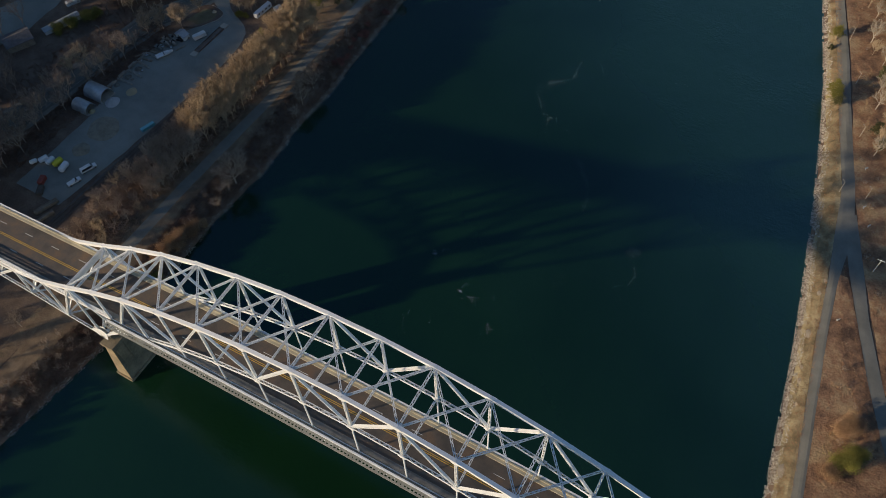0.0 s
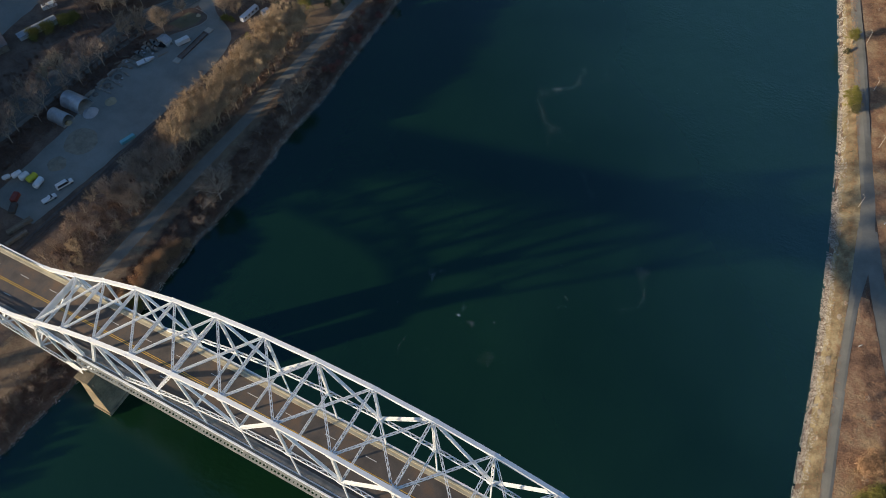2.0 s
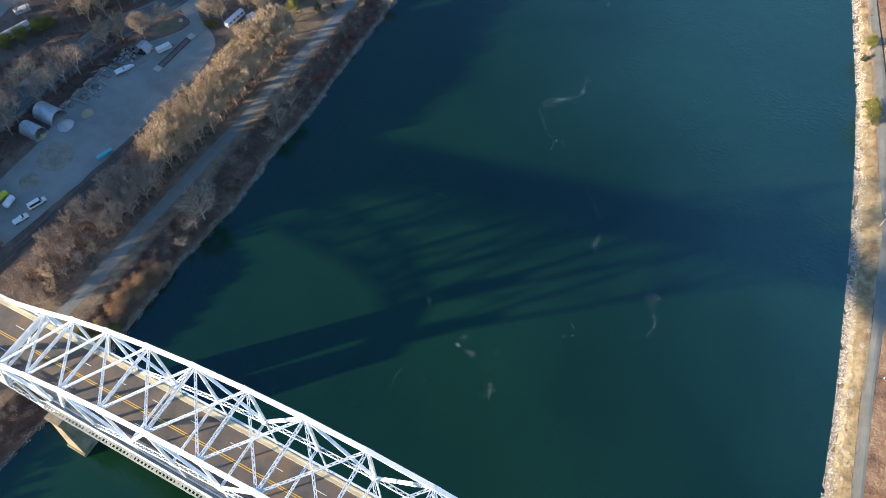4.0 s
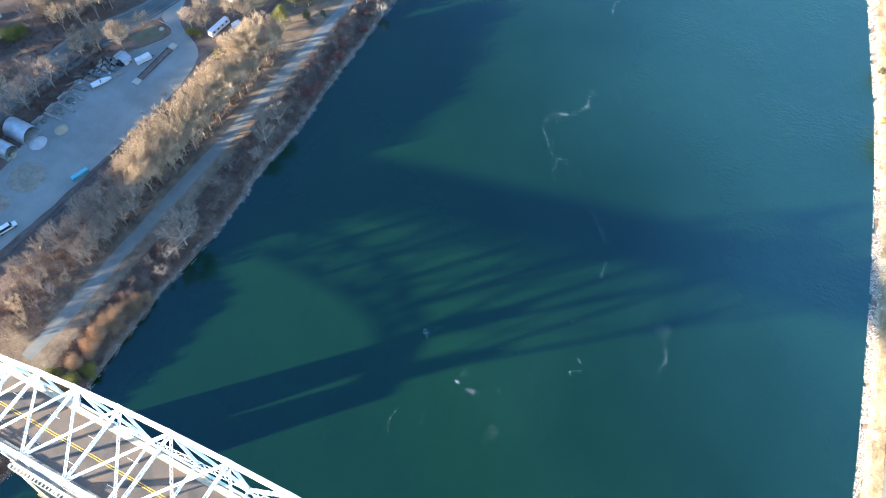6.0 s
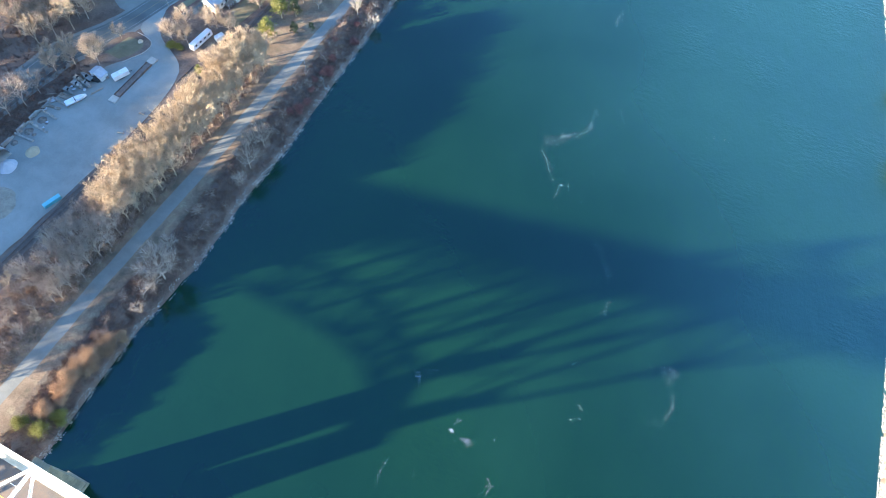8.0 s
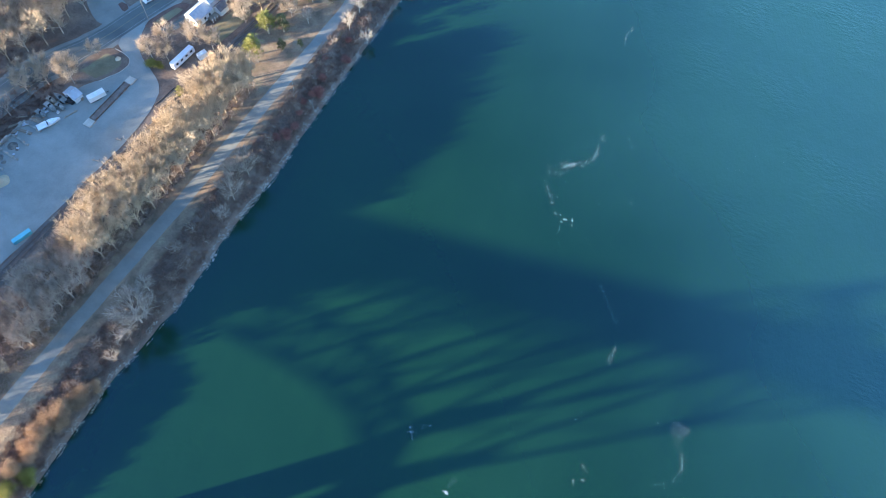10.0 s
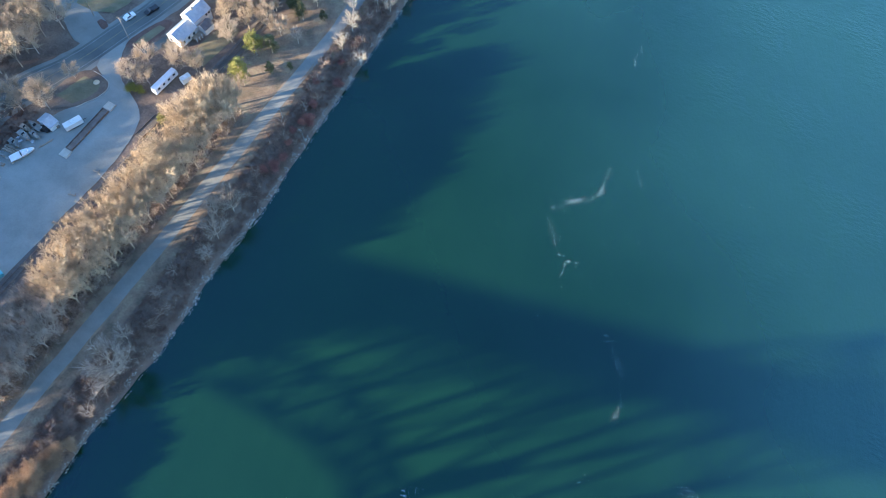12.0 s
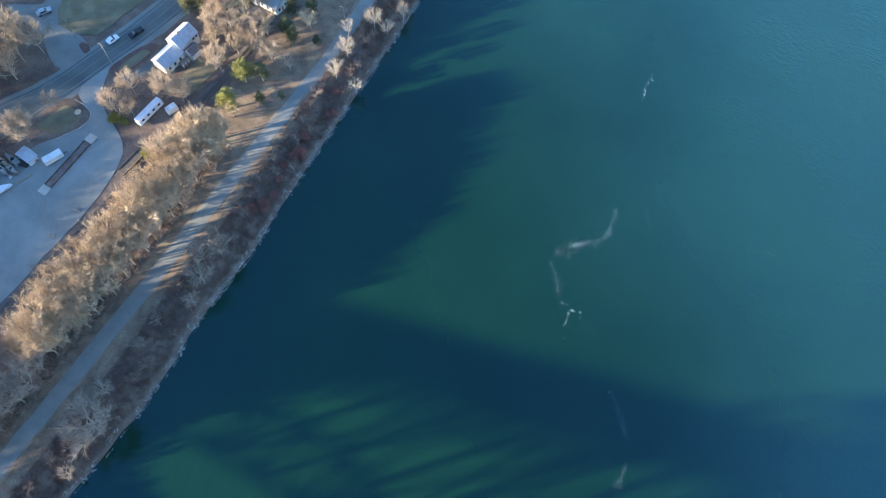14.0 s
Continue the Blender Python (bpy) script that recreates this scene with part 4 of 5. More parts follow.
for _ in range(90):
    y = rnd_bank.uniform(42, 143)
    x = rnd_bank.uniform(-34, -30.4)
    plant(rnd_bank.choice(("rshrub0", "rshrub1", "rshrub1")), "shrub", x, y, rnd_bank.uniform(0.14, 0.27), "low russet leafless shrub at the edge of the thicket", "bush", "shrubs at the thicket edge", rnd_bank.uniform(0, 6.28), rnd_bank.uniform(1.2, 1.8), 0.1)
for _ in range(60):
    y = rnd_bank.uniform(60, 285)
    x = along(RIGHT_EDGE, y) + rnd_bank.uniform(13.5, 34)
    if off_branch_road(x, y) or y > 150:
        plant(rnd_bank.choice(("rshrub0", "rshrub1", "shrub1")), "shrub", x, y, rnd_bank.uniform(0.12, 0.26), "leafless rust-brown shrub in the scrub", "bush", "shrubs on the east bank", rnd_bank.uniform(0, 6.28), rnd_bank.uniform(1.2, 1.8), 0.1)


def brush(y0, y1, left, right, count, tall, mat, name, label, seed, stems=9):
    """Knee- to head-high leafless brush."""
    rnd = random.Random(seed)
    s = Shape()
    for _ in range(count):
        y = rnd.uniform(y0, y1)
        x = rnd.uniform(left(y), right(y))
        if x > 100 and name != "verge_brush" and not off_branch_road(x, y):
            continue
        p = Vector((x, y, ground_z(x, y) - 0.05))
        size = rnd.uniform(*tall)
        for _ in range(stems):
            d = Vector((rnd.gauss(0, 0.55), rnd.gauss(0, 0.55), 1))
            spike(s, p + Vector((rnd.gauss(0, 0.25), rnd.gauss(0, 0.25), 0)), d, size * rnd.uniform(0.5, 1.1), 0.055)
    tagged(part(name, s, mat), label, "bush", kind="stuff")


brush(-70, 235, lambda y: along(LEFT_EDGE, y) - 11, lambda y: along(LEFT_EDGE, y) - 1.6, 5200, (0.7, 2.0), BRUSH, "bank_brush", "purple-brown leafless brush covering the canal bank", 21)
brush(12, 141, lambda y: -48, lambda y: -30, 4000, (0.6, 1.8), TWIG_RED, "thicket_brush", "reddish leafless brush under the trees", 22)
brush(20, 112, lambda y: -96, lambda y: -87 + 0.03 * y, 1500, (0.6, 2.0), BRUSH, "yard_brush", "dark leafless brush behind the yard", 23)
brush(35, 290, lambda y: along(RIGHT_EDGE, y) + 11.5, lambda y: along(RIGHT_EDGE, y) + 42, 9000, (0.3, 1.0), SCRUB, "scrub_brush", "rust-brown scrub beside the canal road", 24, 7)
brush(-60, 140, lambda y: -125, lambda y: -103, 2000, (0.6, 1.6), BRUSH, "wood_brush", "brown undergrowth across the highway", 25, 9)
brush(35, 290, lambda y: along(RIGHT_EDGE, y) + 2.4, lambda y: along(RIGHT_EDGE, y) + 6.3, 4200, (0.25, 0.7), SCRUB, "bank_grass", "dry tan grass above the riprap", 26, 8)


brush(30, 290, lambda y: along(RIGHT_EDGE, y) + 1.7, lambda y: along(RIGHT_EDGE, y) + 5.6, 4500, (0.2, 0.55), GRASS, "grass_tufts", "tufts of dry tan grass above the riprap", 28, 7)
brush(30, 290, lambda y: along(RIGHT_EDGE, y) + 11.2, lambda y: along(RIGHT_EDGE, y) + 34, 9000, (0.2, 0.6), GRASS, "meadow_tufts", "tufts of dry tan grass in the scrub", 29, 6)


def riprap(edge, sign, y0, y1, count, reach, seed, name, size, patchy=0.0):
    """Tumbled stones, lying closer together in some stretches than in others."""
    rnd = random.Random(seed)
    s = Shape()
    for _ in range(count):
        y = rnd.uniform(y0, y1)
        wide = reach * (1 + 0.45 * noise.noise((y * 0.09, seed, 0)) + 0.3 * noise.noise((y * 0.35, seed, 4)))
        d = rnd.uniform(-0.45, wide)
        x = along(edge, y) + sign * d
        if noise.noise((x * 0.5, y * 0.33, seed)) < patchy - 0.5:
            continue
        r = rnd.uniform(*size) * rnd.choice((0.8, 1, 1, 1, 1.5, 1.9))
        c = Vector((x, y, max(-0.05, ground_z(x, y)) + r * 0.3))
        turn = Euler((rnd.uniform(-0.6, 0.6), rnd.uniform(-0.6, 0.6), rnd.uniform(0, 6))).to_matrix()
        v = [c + turn @ Vector((a * r * rnd.uniform(0.55, 1.1), b * r * rnd.uniform(0.55, 1.1), e * r * rnd.uniform(0.4, 0.9))) for a in (-1, 1) for b in (-1, 1) for e in (-1, 1)]
        s.add(v, [(0, 1, 3, 2), (4, 6, 7, 5), (0, 4, 5, 1), (2, 3, 7, 6), (0, 2, 6, 4), (1, 5, 7, 3)])
    tagged(part(name, s, ROCK if sign < 0 else ROCK_PALE), "pale grey riprap boulders along the waterline", "rocks", kind="stuff")


riprap(LEFT_EDGE, -1, -70, 240, 7500, 1.7, 31, "riprap_west", (0.045, 0.105), 0.42)
riprap(RIGHT_EDGE, 1, 20, 300, 26000, 2.6, 32, "riprap_east", (0.05, 0.12), 0.2)

# ---- railway ----
RAIL_LINE = [(-90, -61), (9, -57), (40, -55), (73, -53), (112, -49.6), (144, -47.2), (172, -46), (205, -49), (260, -62)]
BALLAST = material("ballast", (0.09, 0.075, 0.065), (0.145, 0.122, 0.105), 0.4, 0.95, fine=0.3, fine_scale=5, bump=0.1)
SLEEPER = material("tarred_sleeper", (0.075, 0.06, 0.05), (0.12, 0.098, 0.08), 0.8, 0.9, fine=0.3)
RUST = material("rusty_rail", (0.14, 0.10, 0.08), (0.24, 0.19, 0.16), 0.6, 0.6, 0.5, fine=0.2)
structure("railway_bed", ribbon([(y, x - 2.0, x + 2.0) for y, x in RAIL_LINE], 0.1), BALLAST, "dark stone railway ballast", "railway")
rail_track = thing("railway_track", "single railway track with dark wooden sleepers on ballast", "railway")
sleeper_mesh = Shape().block(-1.25, 1.25, -0.12, 0.12, -0.13, 0, 0.015).mesh("sleeper")
far_track = Shape()
for i in range(480):
    y = -60 + i * 0.62
    x = along(RAIL_LINE, y)
    z = ground_z(x, y) + 0.3
    if 9 < y < 186:
        part("sleeper", sleeper_mesh, SLEEPER, rail_track).location = (x, y, z)
    else:
        far_track.box(x - 1.25, x + 1.25, y - 0.12, y + 0.12, z - 0.13, z)
tagged(part("far_track_bed", far_track, SLEEPER, rail_track), kind="stuff")
for off in (-0.72, 0.72):
    rail = Shape()
    for i in range(80):
        y0, y1 = -60 + i * 3.75, -60 + (i + 1) * 3.75
        xa, xb = along(RAIL_LINE, y0) + off, along(RAIL_LINE, y1) + off
        rail.beam((xa, y0, ground_z(xa, y0) + 0.37), (xb, y1, ground_z(xb, y1) + 0.37), 0.1, 0.15)
    part("rail", rail, RUST, rail_track)

# ---- yard, house and vehicles ----
TIN = material("galvanised_sheet", (0.38, 0.42, 0.46), (0.55, 0.59, 0.62), 0.4, 0.4, 0.55, fine=0.12, fine_scale=2)
GREY_ROOF = material("grey_shingle", (0.30, 0.33, 0.36), (0.40, 0.43, 0.46), 0.8, 0.8, fine=0.15, fine_scale=4)
DARK_ROOF = material("dark_shingle", (0.09, 0.09, 0.10), (0.14, 0.14, 0.15), 0.8, 0.8, fine=0.2, fine_scale=4)
SIDING = material("white_siding", (0.60, 0.60, 0.58), (0.72, 0.72, 0.70), 0.5, 0.6, fine=0.06, fine_scale=3)
GLASS = material("dark_glass", (0.02, 0.025, 0.03), (0.035, 0.04, 0.045), 0.5, 0.08)
WOOD = material("weathered_wood", (0.20, 0.16, 0.12), (0.32, 0.26, 0.20), 0.7, 0.9, fine=0.25, fine_scale=3, each=0.2)
TYRE = material("tyre", (0.02, 0.02, 0.02), (0.035, 0.035, 0.035), 2, 0.85)
CAR_WHITE = material("white_car_paint", (0.74, 0.75, 0.76), (0.80, 0.80, 0.80), 0.3, 0.25)
CAR_BLACK = material("black_car_paint", (0.018, 0.018, 0.02), (0.028, 0.028, 0.03), 0.3, 0.25)
CAR_SILVER = material("silver_car_paint", (0.40, 0.42, 0.44), (0.48, 0.50, 0.52), 0.3, 0.3, 0.5)
TEAL = material("teal_paint", (0.10, 0.38, 0.45), (0.15, 0.48, 0.55), 0.6, 0.5, fine=0.1)
TANK_YELLOW = material("yellow_tank", (0.52, 0.48, 0.03), (0.62, 0.58, 0.06), 0.6, 0.45)
PLASTIC = material("white_tank", (0.66, 0.70, 0.74), (0.78, 0.80, 0.82), 0.6, 0.45)
RED_PAINT = material("faded_red_paint", (0.22, 0.04, 0.03), (0.32, 0.07, 0.05), 0.8, 0.6, fine=0.2)
PALE_STONE = material("pale_stone", (0.45, 0.36, 0.25), (0.60, 0.50, 0.36), 0.8, 0.95, fine=0.2, fine_scale=2, bump=0.05)
MULCH = material("brown_mulch", (0.100, 0.055, 0.042), (0.160, 0.090, 0.070), 0.5, 0.95, fine=0.3, fine_scale=3)


def rest(x, y, lift=0.12):
    return (x, y, ground_z(x, y) + lift)


def car(x, y, turn, paint, label, name="car", van=False, length=4.6, group="parked vehicles", pickup=False):
    """Nose towards +x before it is turned."""
    ob = thing(name, label, "car" if not van else "van", group, rest(x, y, 0.18), turn)
    L, W = length / 2, 0.92
    h = 1.95 if van else 1.45

    def section(pts, half, inset):
        s = Shape()
        n = len(pts)
        s.v = [(px, -half + (inset if pz > 0.95 else 0), pz) for px, pz in pts] + [(px, half - (inset if pz > 0.95 else 0), pz) for px, pz in pts]
        s.f = [tuple(range(n)), tuple(reversed(range(n, 2 * n)))] + [(i, i + n, (i + 1) % n + n, (i + 1) % n) for i in range(n)]
        return s

    low = [(-L, 0.35), (L - 0.1, 0.32), (L, 0.5), (L - 0.08, 0.74), (L - 1.2, 0.9), (-L + 0.1, 0.92), (-L, 0.7)]
    part("body", section(low, W, 0), paint, ob)
    back = -L + 0.1 if van else -0.2 if pickup else -L + 0.55
    cab = [(L - 1.35, 0.9), (L - 1.95, h), (back + (0.12 if van else 0.35), h), (back, 0.9)]
    part("cabin", section(cab, W - 0.04, 0.16), paint, ob)
    part("windscreen", Shape().add([(L - 1.40, -0.72, 0.98), (L - 1.40, 0.72, 0.98), (L - 1.93, 0.66, h - 0.06), (L - 1.93, -0.66, h - 0.06), (L - 1.34, -0.72, 1.0), (L - 1.34, 0.72, 1.0), (L - 1.87, 0.66, h - 0.02), (L - 1.87, -0.66, h - 0.02)], [(0, 3, 2, 1), (4, 5, 6, 7), (0, 1, 5, 4), (1, 2, 6, 5), (2, 3, 7, 6), (3, 0, 4, 7)]), GLASS, ob)
    for sgn in (-1, 1):
        part("side_window", Shape().add([(L - 1.65, sgn * 0.84, 0.98), (back + 0.35, sgn * 0.84, 0.98), (back + 0.5, sgn * 0.755, h - 0.1), (L - 1.98, sgn * 0.755, h - 0.1), (L - 1.65, sgn * 0.87, 0.98), (back + 0.35, sgn * 0.87, 0.98), (back + 0.5, sgn * 0.785, h - 0.1), (L - 1.98, sgn * 0.785, h - 0.1)], [(0, 1, 2, 3), (4, 7, 6, 5), (0, 4, 5, 1), (1, 5, 6, 2), (2, 6, 7, 3), (3, 7, 4, 0)]), GLASS, ob)
        for wx in (-L + 0.85, L - 0.85):
            part("wheel", Shape().tube((wx, sgn * 0.72, 0.22), (wx, sgn * 0.95, 0.22), 0.34, 0.34, 12), TYRE, ob)
    return ob


car(-84, 155, 74, CAR_WHITE, "white hatchback driving on the highway", group="cars on the highway", length=3.9)
car(-79.5, 160.5, 254, CAR_BLACK, "black pickup truck on the highway", name="pickup_truck", group="cars on the highway", length=4.8, pickup=True)

car(-109, 153, 60, CAR_SILVER, "silver car parked on a side road")
car(-63, 37.7, 70, CAR_WHITE, "white van parked at the yard entrance", name="van", van=True, length=6.2)
car(-63.3, 30.5, 70, CAR_WHITE, "white pickup parked at the yard entrance", name="pickup_truck", length=5.2, pickup=True)
car(-78.4, 108.0, 20, CAR_BLACK, "dark pickup parked among stored boats", name="pickup_truck", length=4.6, pickup=True)


def gable(ob, x0, x1, y0, y1, base, eave, ridge, wall, roof, over=0.35, label_roof="", along_y=True):
    """A walled block with a pitched roof whose ridge runs along y (or x)."""
    part("wall", Shape().box(x0, x1, y0, y1, base, eave), wall, ob)
    s, t = Shape(), 0.16
    if along_y:
        xm = (x0 + x1) / 2
        g = Shape().add([(x0, y, eave) if k == 0 else (x1, y, eave) if k == 1 else (xm, y, ridge) for y in (y0, y1) for k in range(3)], [(0, 1, 2), (5, 4, 3), (0, 2, 5, 3), (1, 4, 5, 2), (0, 3, 4, 1)])
        part("gable", g, wall, ob)
        slope = (ridge - eave) / (xm - x0)
        for sg in (-1, 1):
            xe = xm + sg * (xm - x0 + over)
            ze = eave - over * slope
            a, b = y0 - over, y1 + over
            part("roof", Shape().add([(xm, a, ridge + 0.02), (xe, a, ze + 0.02), (xe, b, ze + 0.02), (xm, b, ridge + 0.02), (xm, a, ridge + 0.02 + t), (xe, a, ze + 0.02 + t), (xe, b, ze + 0.02 + t), (xm, b, ridge + 0.02 + t)], [(0, 1, 2, 3), (7, 6, 5, 4), (0, 4, 5, 1), (1, 5, 6, 2), (2, 6, 7, 3), (3, 7, 4, 0)]), roof, ob, label_roof)
    return ob


def window(ob, x, y, z, wide, tall, facing):
    dx, dy = {"e": (1, 0), "w": (-1, 0), "s": (0, -1), "n": (0, 1)}[facing]
    if dx:
        f = Shape().box(x - 0.02, x + 0.06 * dx + 0.0, y - wide / 2 - 0.1, y + wide / 2 + 0.1, z - 0.1, z + tall + 0.1)
        p = Shape().box(x + 0.062 * dx, x + 0.075 * dx, y - wide / 2, y + wide / 2, z, z + tall)
    else:
        f = Shape().box(x - wide / 2 - 0.1, x + wide / 2 + 0.1, y - 0.02, y + 0.06 * dy, z - 0.1, z + tall + 0.1)
        p = Shape().box(x - wide / 2, x + wide / 2, y + 0.062 * dy, y + 0.075 * dy, z, z + tall)
    w = part("window", f, SIDING, ob)
    part("pane", p, GLASS, w)


def house(x, y, turn, label, second):
    ob = thing("house", label, "house", "houses by the highway", rest(x, y, 0.0), turn)
    ob.scale = (0.78, 0.78, 0.85)
    gable(ob, -3.6, 3.6, -10, -0.4, -0.5, 3.2, 5.4, SIDING, GREY_ROOF, 0.35, "pale blue-grey shingle roof")
    gable(ob, -4.2, 3.0, -0.4, 9, -0.5, 5.2, 7.6, SIDING, GREY_ROOF, 0.35, "pale blue-grey shingle roof")
    if second:
        gable(ob, 3.0, 7.2, 0.6, 5.2, -0.5, 2.7, 4.2, SIDING, DARK_ROOF, 0.3, "dark shingle porch roof")
        part("deck_platform", Shape().box(3.65, 6.8, -4.4, 0.3, 0.7, 0.9), WOOD, ob)
        for i in range(4):
            part("deck_post", Shape().box(6.5, 6.7, -4.3 + i * 1.45, -4.1 + i * 1.45, -0.3, 1.8), SIDING, ob)
        part("chimney", Shape().box(-0.8, 0.0, 2.5, 3.3, 6.0, 8.9), CONCRETE, ob)
    for yy in (-8.2, -5.4, -2.6):
        window(ob, 3.6, yy, 1.0, 1.0, 1.3, "e")
        window(ob, -3.6, yy, 1.0, 1.0, 1.3, "w")
    for xx in (-1.8, 1.8):
        window(ob, xx, -10, 1.0, 1.0, 1.3, "s")
        window(ob, xx - 0.6, 9, 3.2, 1.0, 1.2, "n")
    for yy in (6.4, 8.0):
        window(ob, 3.0, yy, 3.4, 0.9, 1.1, "e")
    for yy in (1.5, 4.2, 7.0):
        window(ob, -4.2, yy, 3.4, 0.9, 1.2, "w")
    part("door", Shape().box(-0.5, 0.5, -10.06, -9.98, -0.1, 2.0), WOOD, ob)


house(-63.8, 161.0, -6, "white clapboard house with pale grey roofs", True)
house(-53.5, 191, 84, "white house half hidden behind trees", False)


def hut(x, y, long, wide, high, label):
    """An arched sheet-metal hut with its open end to the east."""
    ob = thing("quonset_hut", label, "hut", "arched metal huts", rest(x, y, 0.08))
    n, s = 16, Shape()
    for end in (-long / 2, long / 2):
        for r in (1.0, 0.97):
            for i in range(n + 1):
                a = math.pi * i / n
                s.v.append((end, math.cos(a) * wide / 2 * r, math.sin(a) * high * r))
    m = n + 1
    for i in range(n):
        s.f += [(i, i + 1, 2 * m + i + 1, 2 * m + i), (m + i, 3 * m + i, 3 * m + i + 1, m + i + 1), (i, m + i, m + i + 1, i + 1), (2 * m + i, 2 * m + i + 1, 3 * m + i + 1, 3 * m + i)]
    part("shell", s, TIN, ob)
    for k in range(int(long / 1.2) + 1):
        rib, px = Shape(), -long / 2 + k * 1.2
        for i in range(n):
            a, b = math.pi * i / n, math.pi * (i + 1) / n
            rib.beam((px, math.cos(a) * wide / 2, math.sin(a) * high), (px, math.cos(b) * wide / 2, math.sin(b) * high), 0.1, 0.08, (1, 0, 0))
        part("rib", rib, TIN, ob)
    back = Shape()
    back.v = [(-long / 2 + 0.1, math.cos(math.pi * i / n) * wide / 2 * 0.96, math.sin(math.pi * i / n) * high * 0.96) for i in range(n + 1)] + [(-long / 2 + 0.2, math.cos(math.pi * i / n) * wide / 2 * 0.96, math.sin(math.pi * i / n) * high * 0.96) for i in range(n + 1)]
    back.f = [tuple(range(n + 1)), tuple(reversed(range(n + 1, 2 * n + 2)))]
    part("end_wall", back, TIN, ob)
    part("floor_slab", Shape().box(-long / 2, long / 2 + 0.6, -wide / 2, wide / 2, -0.1, 0.06), CONCRETE, ob)


hut(-86, 60.2, 7.5, 5.6, 3.4, "small arched galvanised hut, open at one end")
hut(-86, 68.6, 9.0, 7.2, 4.2, "large arched galvanised hut, open at one end")


def mound(name, x, y, r, h, mat, label, seed):
    rnd = random.Random(seed)
    s, rings, n = Shape(), 6, 18
    for j in range(rings + 1):
        u = j / rings
        for i in range(n):
            a = 2 * math.pi * i / n
            k = 1 + 0.18 * noise.noise((math.cos(a) * 1.5 + seed, math.sin(a) * 1.5, u))
            s.v.append((x + math.cos(a) * r * u * k, y + math.sin(a) * r * u * k, ground_z(x, y) + 0.05 + h * (1 - u) ** 1.1 * (1 + 0.1 * rnd.random()) - 0.1 * u))
    for j in range(rings):
        for i in range(n):
            s.f.append((j * n + i, (j + 1) * n + i, (j + 1) * n + (i + 1) % n, j * n + (i + 1) % n))
    tagged(part(name, s, mat), label, "pile")


PALE_SOIL = material("pale_soil", (0.20, 0.18, 0.14), (0.30, 0.27, 0.21), 0.4, 0.95, fine=0.2, fine_scale=2.5, bump=0.05)
SALT = material("pale_salt", (0.36, 0.37, 0.38), (0.46, 0.465, 0.47), 0.5, 0.95, fine=0.1, bump=0.04)
mound("salt_heap", -78.5, 67.6, 3.2, 1.9, SALT, "pale heap spilling from the metal hut", 1)
mound("sand_heap", -75.7, 75.5, 2.6, 1.5, SAND, "tan sand heap on the gravel yard", 2)
mound("soil_mound", -72.5, 55.5, 7.0, 1.4, PALE_SOIL, "broad low heap of pale soil on the yard", 3)
mound("soil_mound", -72.5, 43.5, 4.0, 1.2, PALE_SOIL, "low heap of tan soil on the yard", 4)
mound("wood_chips", -82.3, 60.0, 1.8, 1.0, GRASS, "yellowish heap inside the small hut", 5)


def timber(x, y, long, turn, thick, label, count=1):
    """Squared timbers stacked on bearers."""
    ob = thing("timber_stack", label, "timber", "timber stacks in the yard", rest(x, y, 0.05), turn)
    for i in range(count):
        yy, zz = (i % 3) * thick * 1.15, 0.12 + (i // 3) * thick * 1.05
        part("timber", Shape().block(-long / 2 + 0.2 * (i % 2), long / 2, yy - thick / 2, yy + thick / 2, zz, zz + thick, 0.04), WOOD, ob)
    for bx in (-long / 3, long / 3):
        part("bearer", Shape().box(bx - 0.1, bx + 0.1, -thick, 2.9 * thick, 0.0, 0.12), WOOD, ob)


for x, y, long, turn, count in ((-56.5, 94.6, 2.4, 15, 1), (-54.6, 85.5, 2.2, 20, 1), (-55.6, 104, 2.0, 10, 1), (-74.5, 104.5, 4.5, 70, 1), (-86.4, 93.2, 4.5, 55, 2), (-86.8, 96.5, 3.5, 35, 1), (-82.0, 92.3, 4.5, 8, 3), (-81.6, 97.2, 5, 3, 3), (-63.5, 17, 9, 72, 6), (-61.0, 13, 8, 74, 5)):
    timber(x, y, long, turn, 0.55 if long > 4.6 else 0.3, "weathered grey timbers stacked on the ground", count)


def block_wall(x, y, turn, blocks, label):
    """A row of big cast concrete blocks, a second course on part of it."""
    rnd = random.Random(int(x * 7 + y * 13))
    ob = thing("block_wall", label, "wall", "storage bays in the yard", rest(x, y, 0.03), turn)
    for i in range(blocks):
        for c in range(2 if i < blocks - 1 and rnd.random() < 0.6 else 1):
            part("concrete_block", Shape().block(i * 1.24 + rnd.uniform(-0.03, 0.03), i * 1.24 + 1.2, -0.32 + rnd.uniform(-0.06, 0.06), 0.32 + rnd.uniform(-0.06, 0.06), c * 0.62, c * 0.62 + 0.6, 0.05), OLD_CONCRETE, ob)


OLD_CONCRETE = material("weathered_block_concrete", (0.22, 0.21, 0.19), (0.38, 0.36, 0.32), 0.5, 0.9, fine=0.25, fine_scale=2.5, bump=0.03)
for x, y, turn, blocks in ((-85.6, 78.5, 2, 6), (-84.2, 84.0, -3, 6), (-84.0, 89.8, -6, 5), (-84.0, 95.4, -6, 5)):
    block_wall(x, y, turn, blocks, "low wall of weathered concrete blocks between storage bays")
for y in (72.5, 79.2, 85.0, 91.0):
    block_wall(-85.2, y, 88, 4, "low wall of weathered concrete blocks behind storage bays")
CLAY = material("dark_spoil", (0.11, 0.10, 0.088), (0.22, 0.20, 0.17), 0.8, 0.95, fine=0.4, fine_scale=2, bump=0.1)
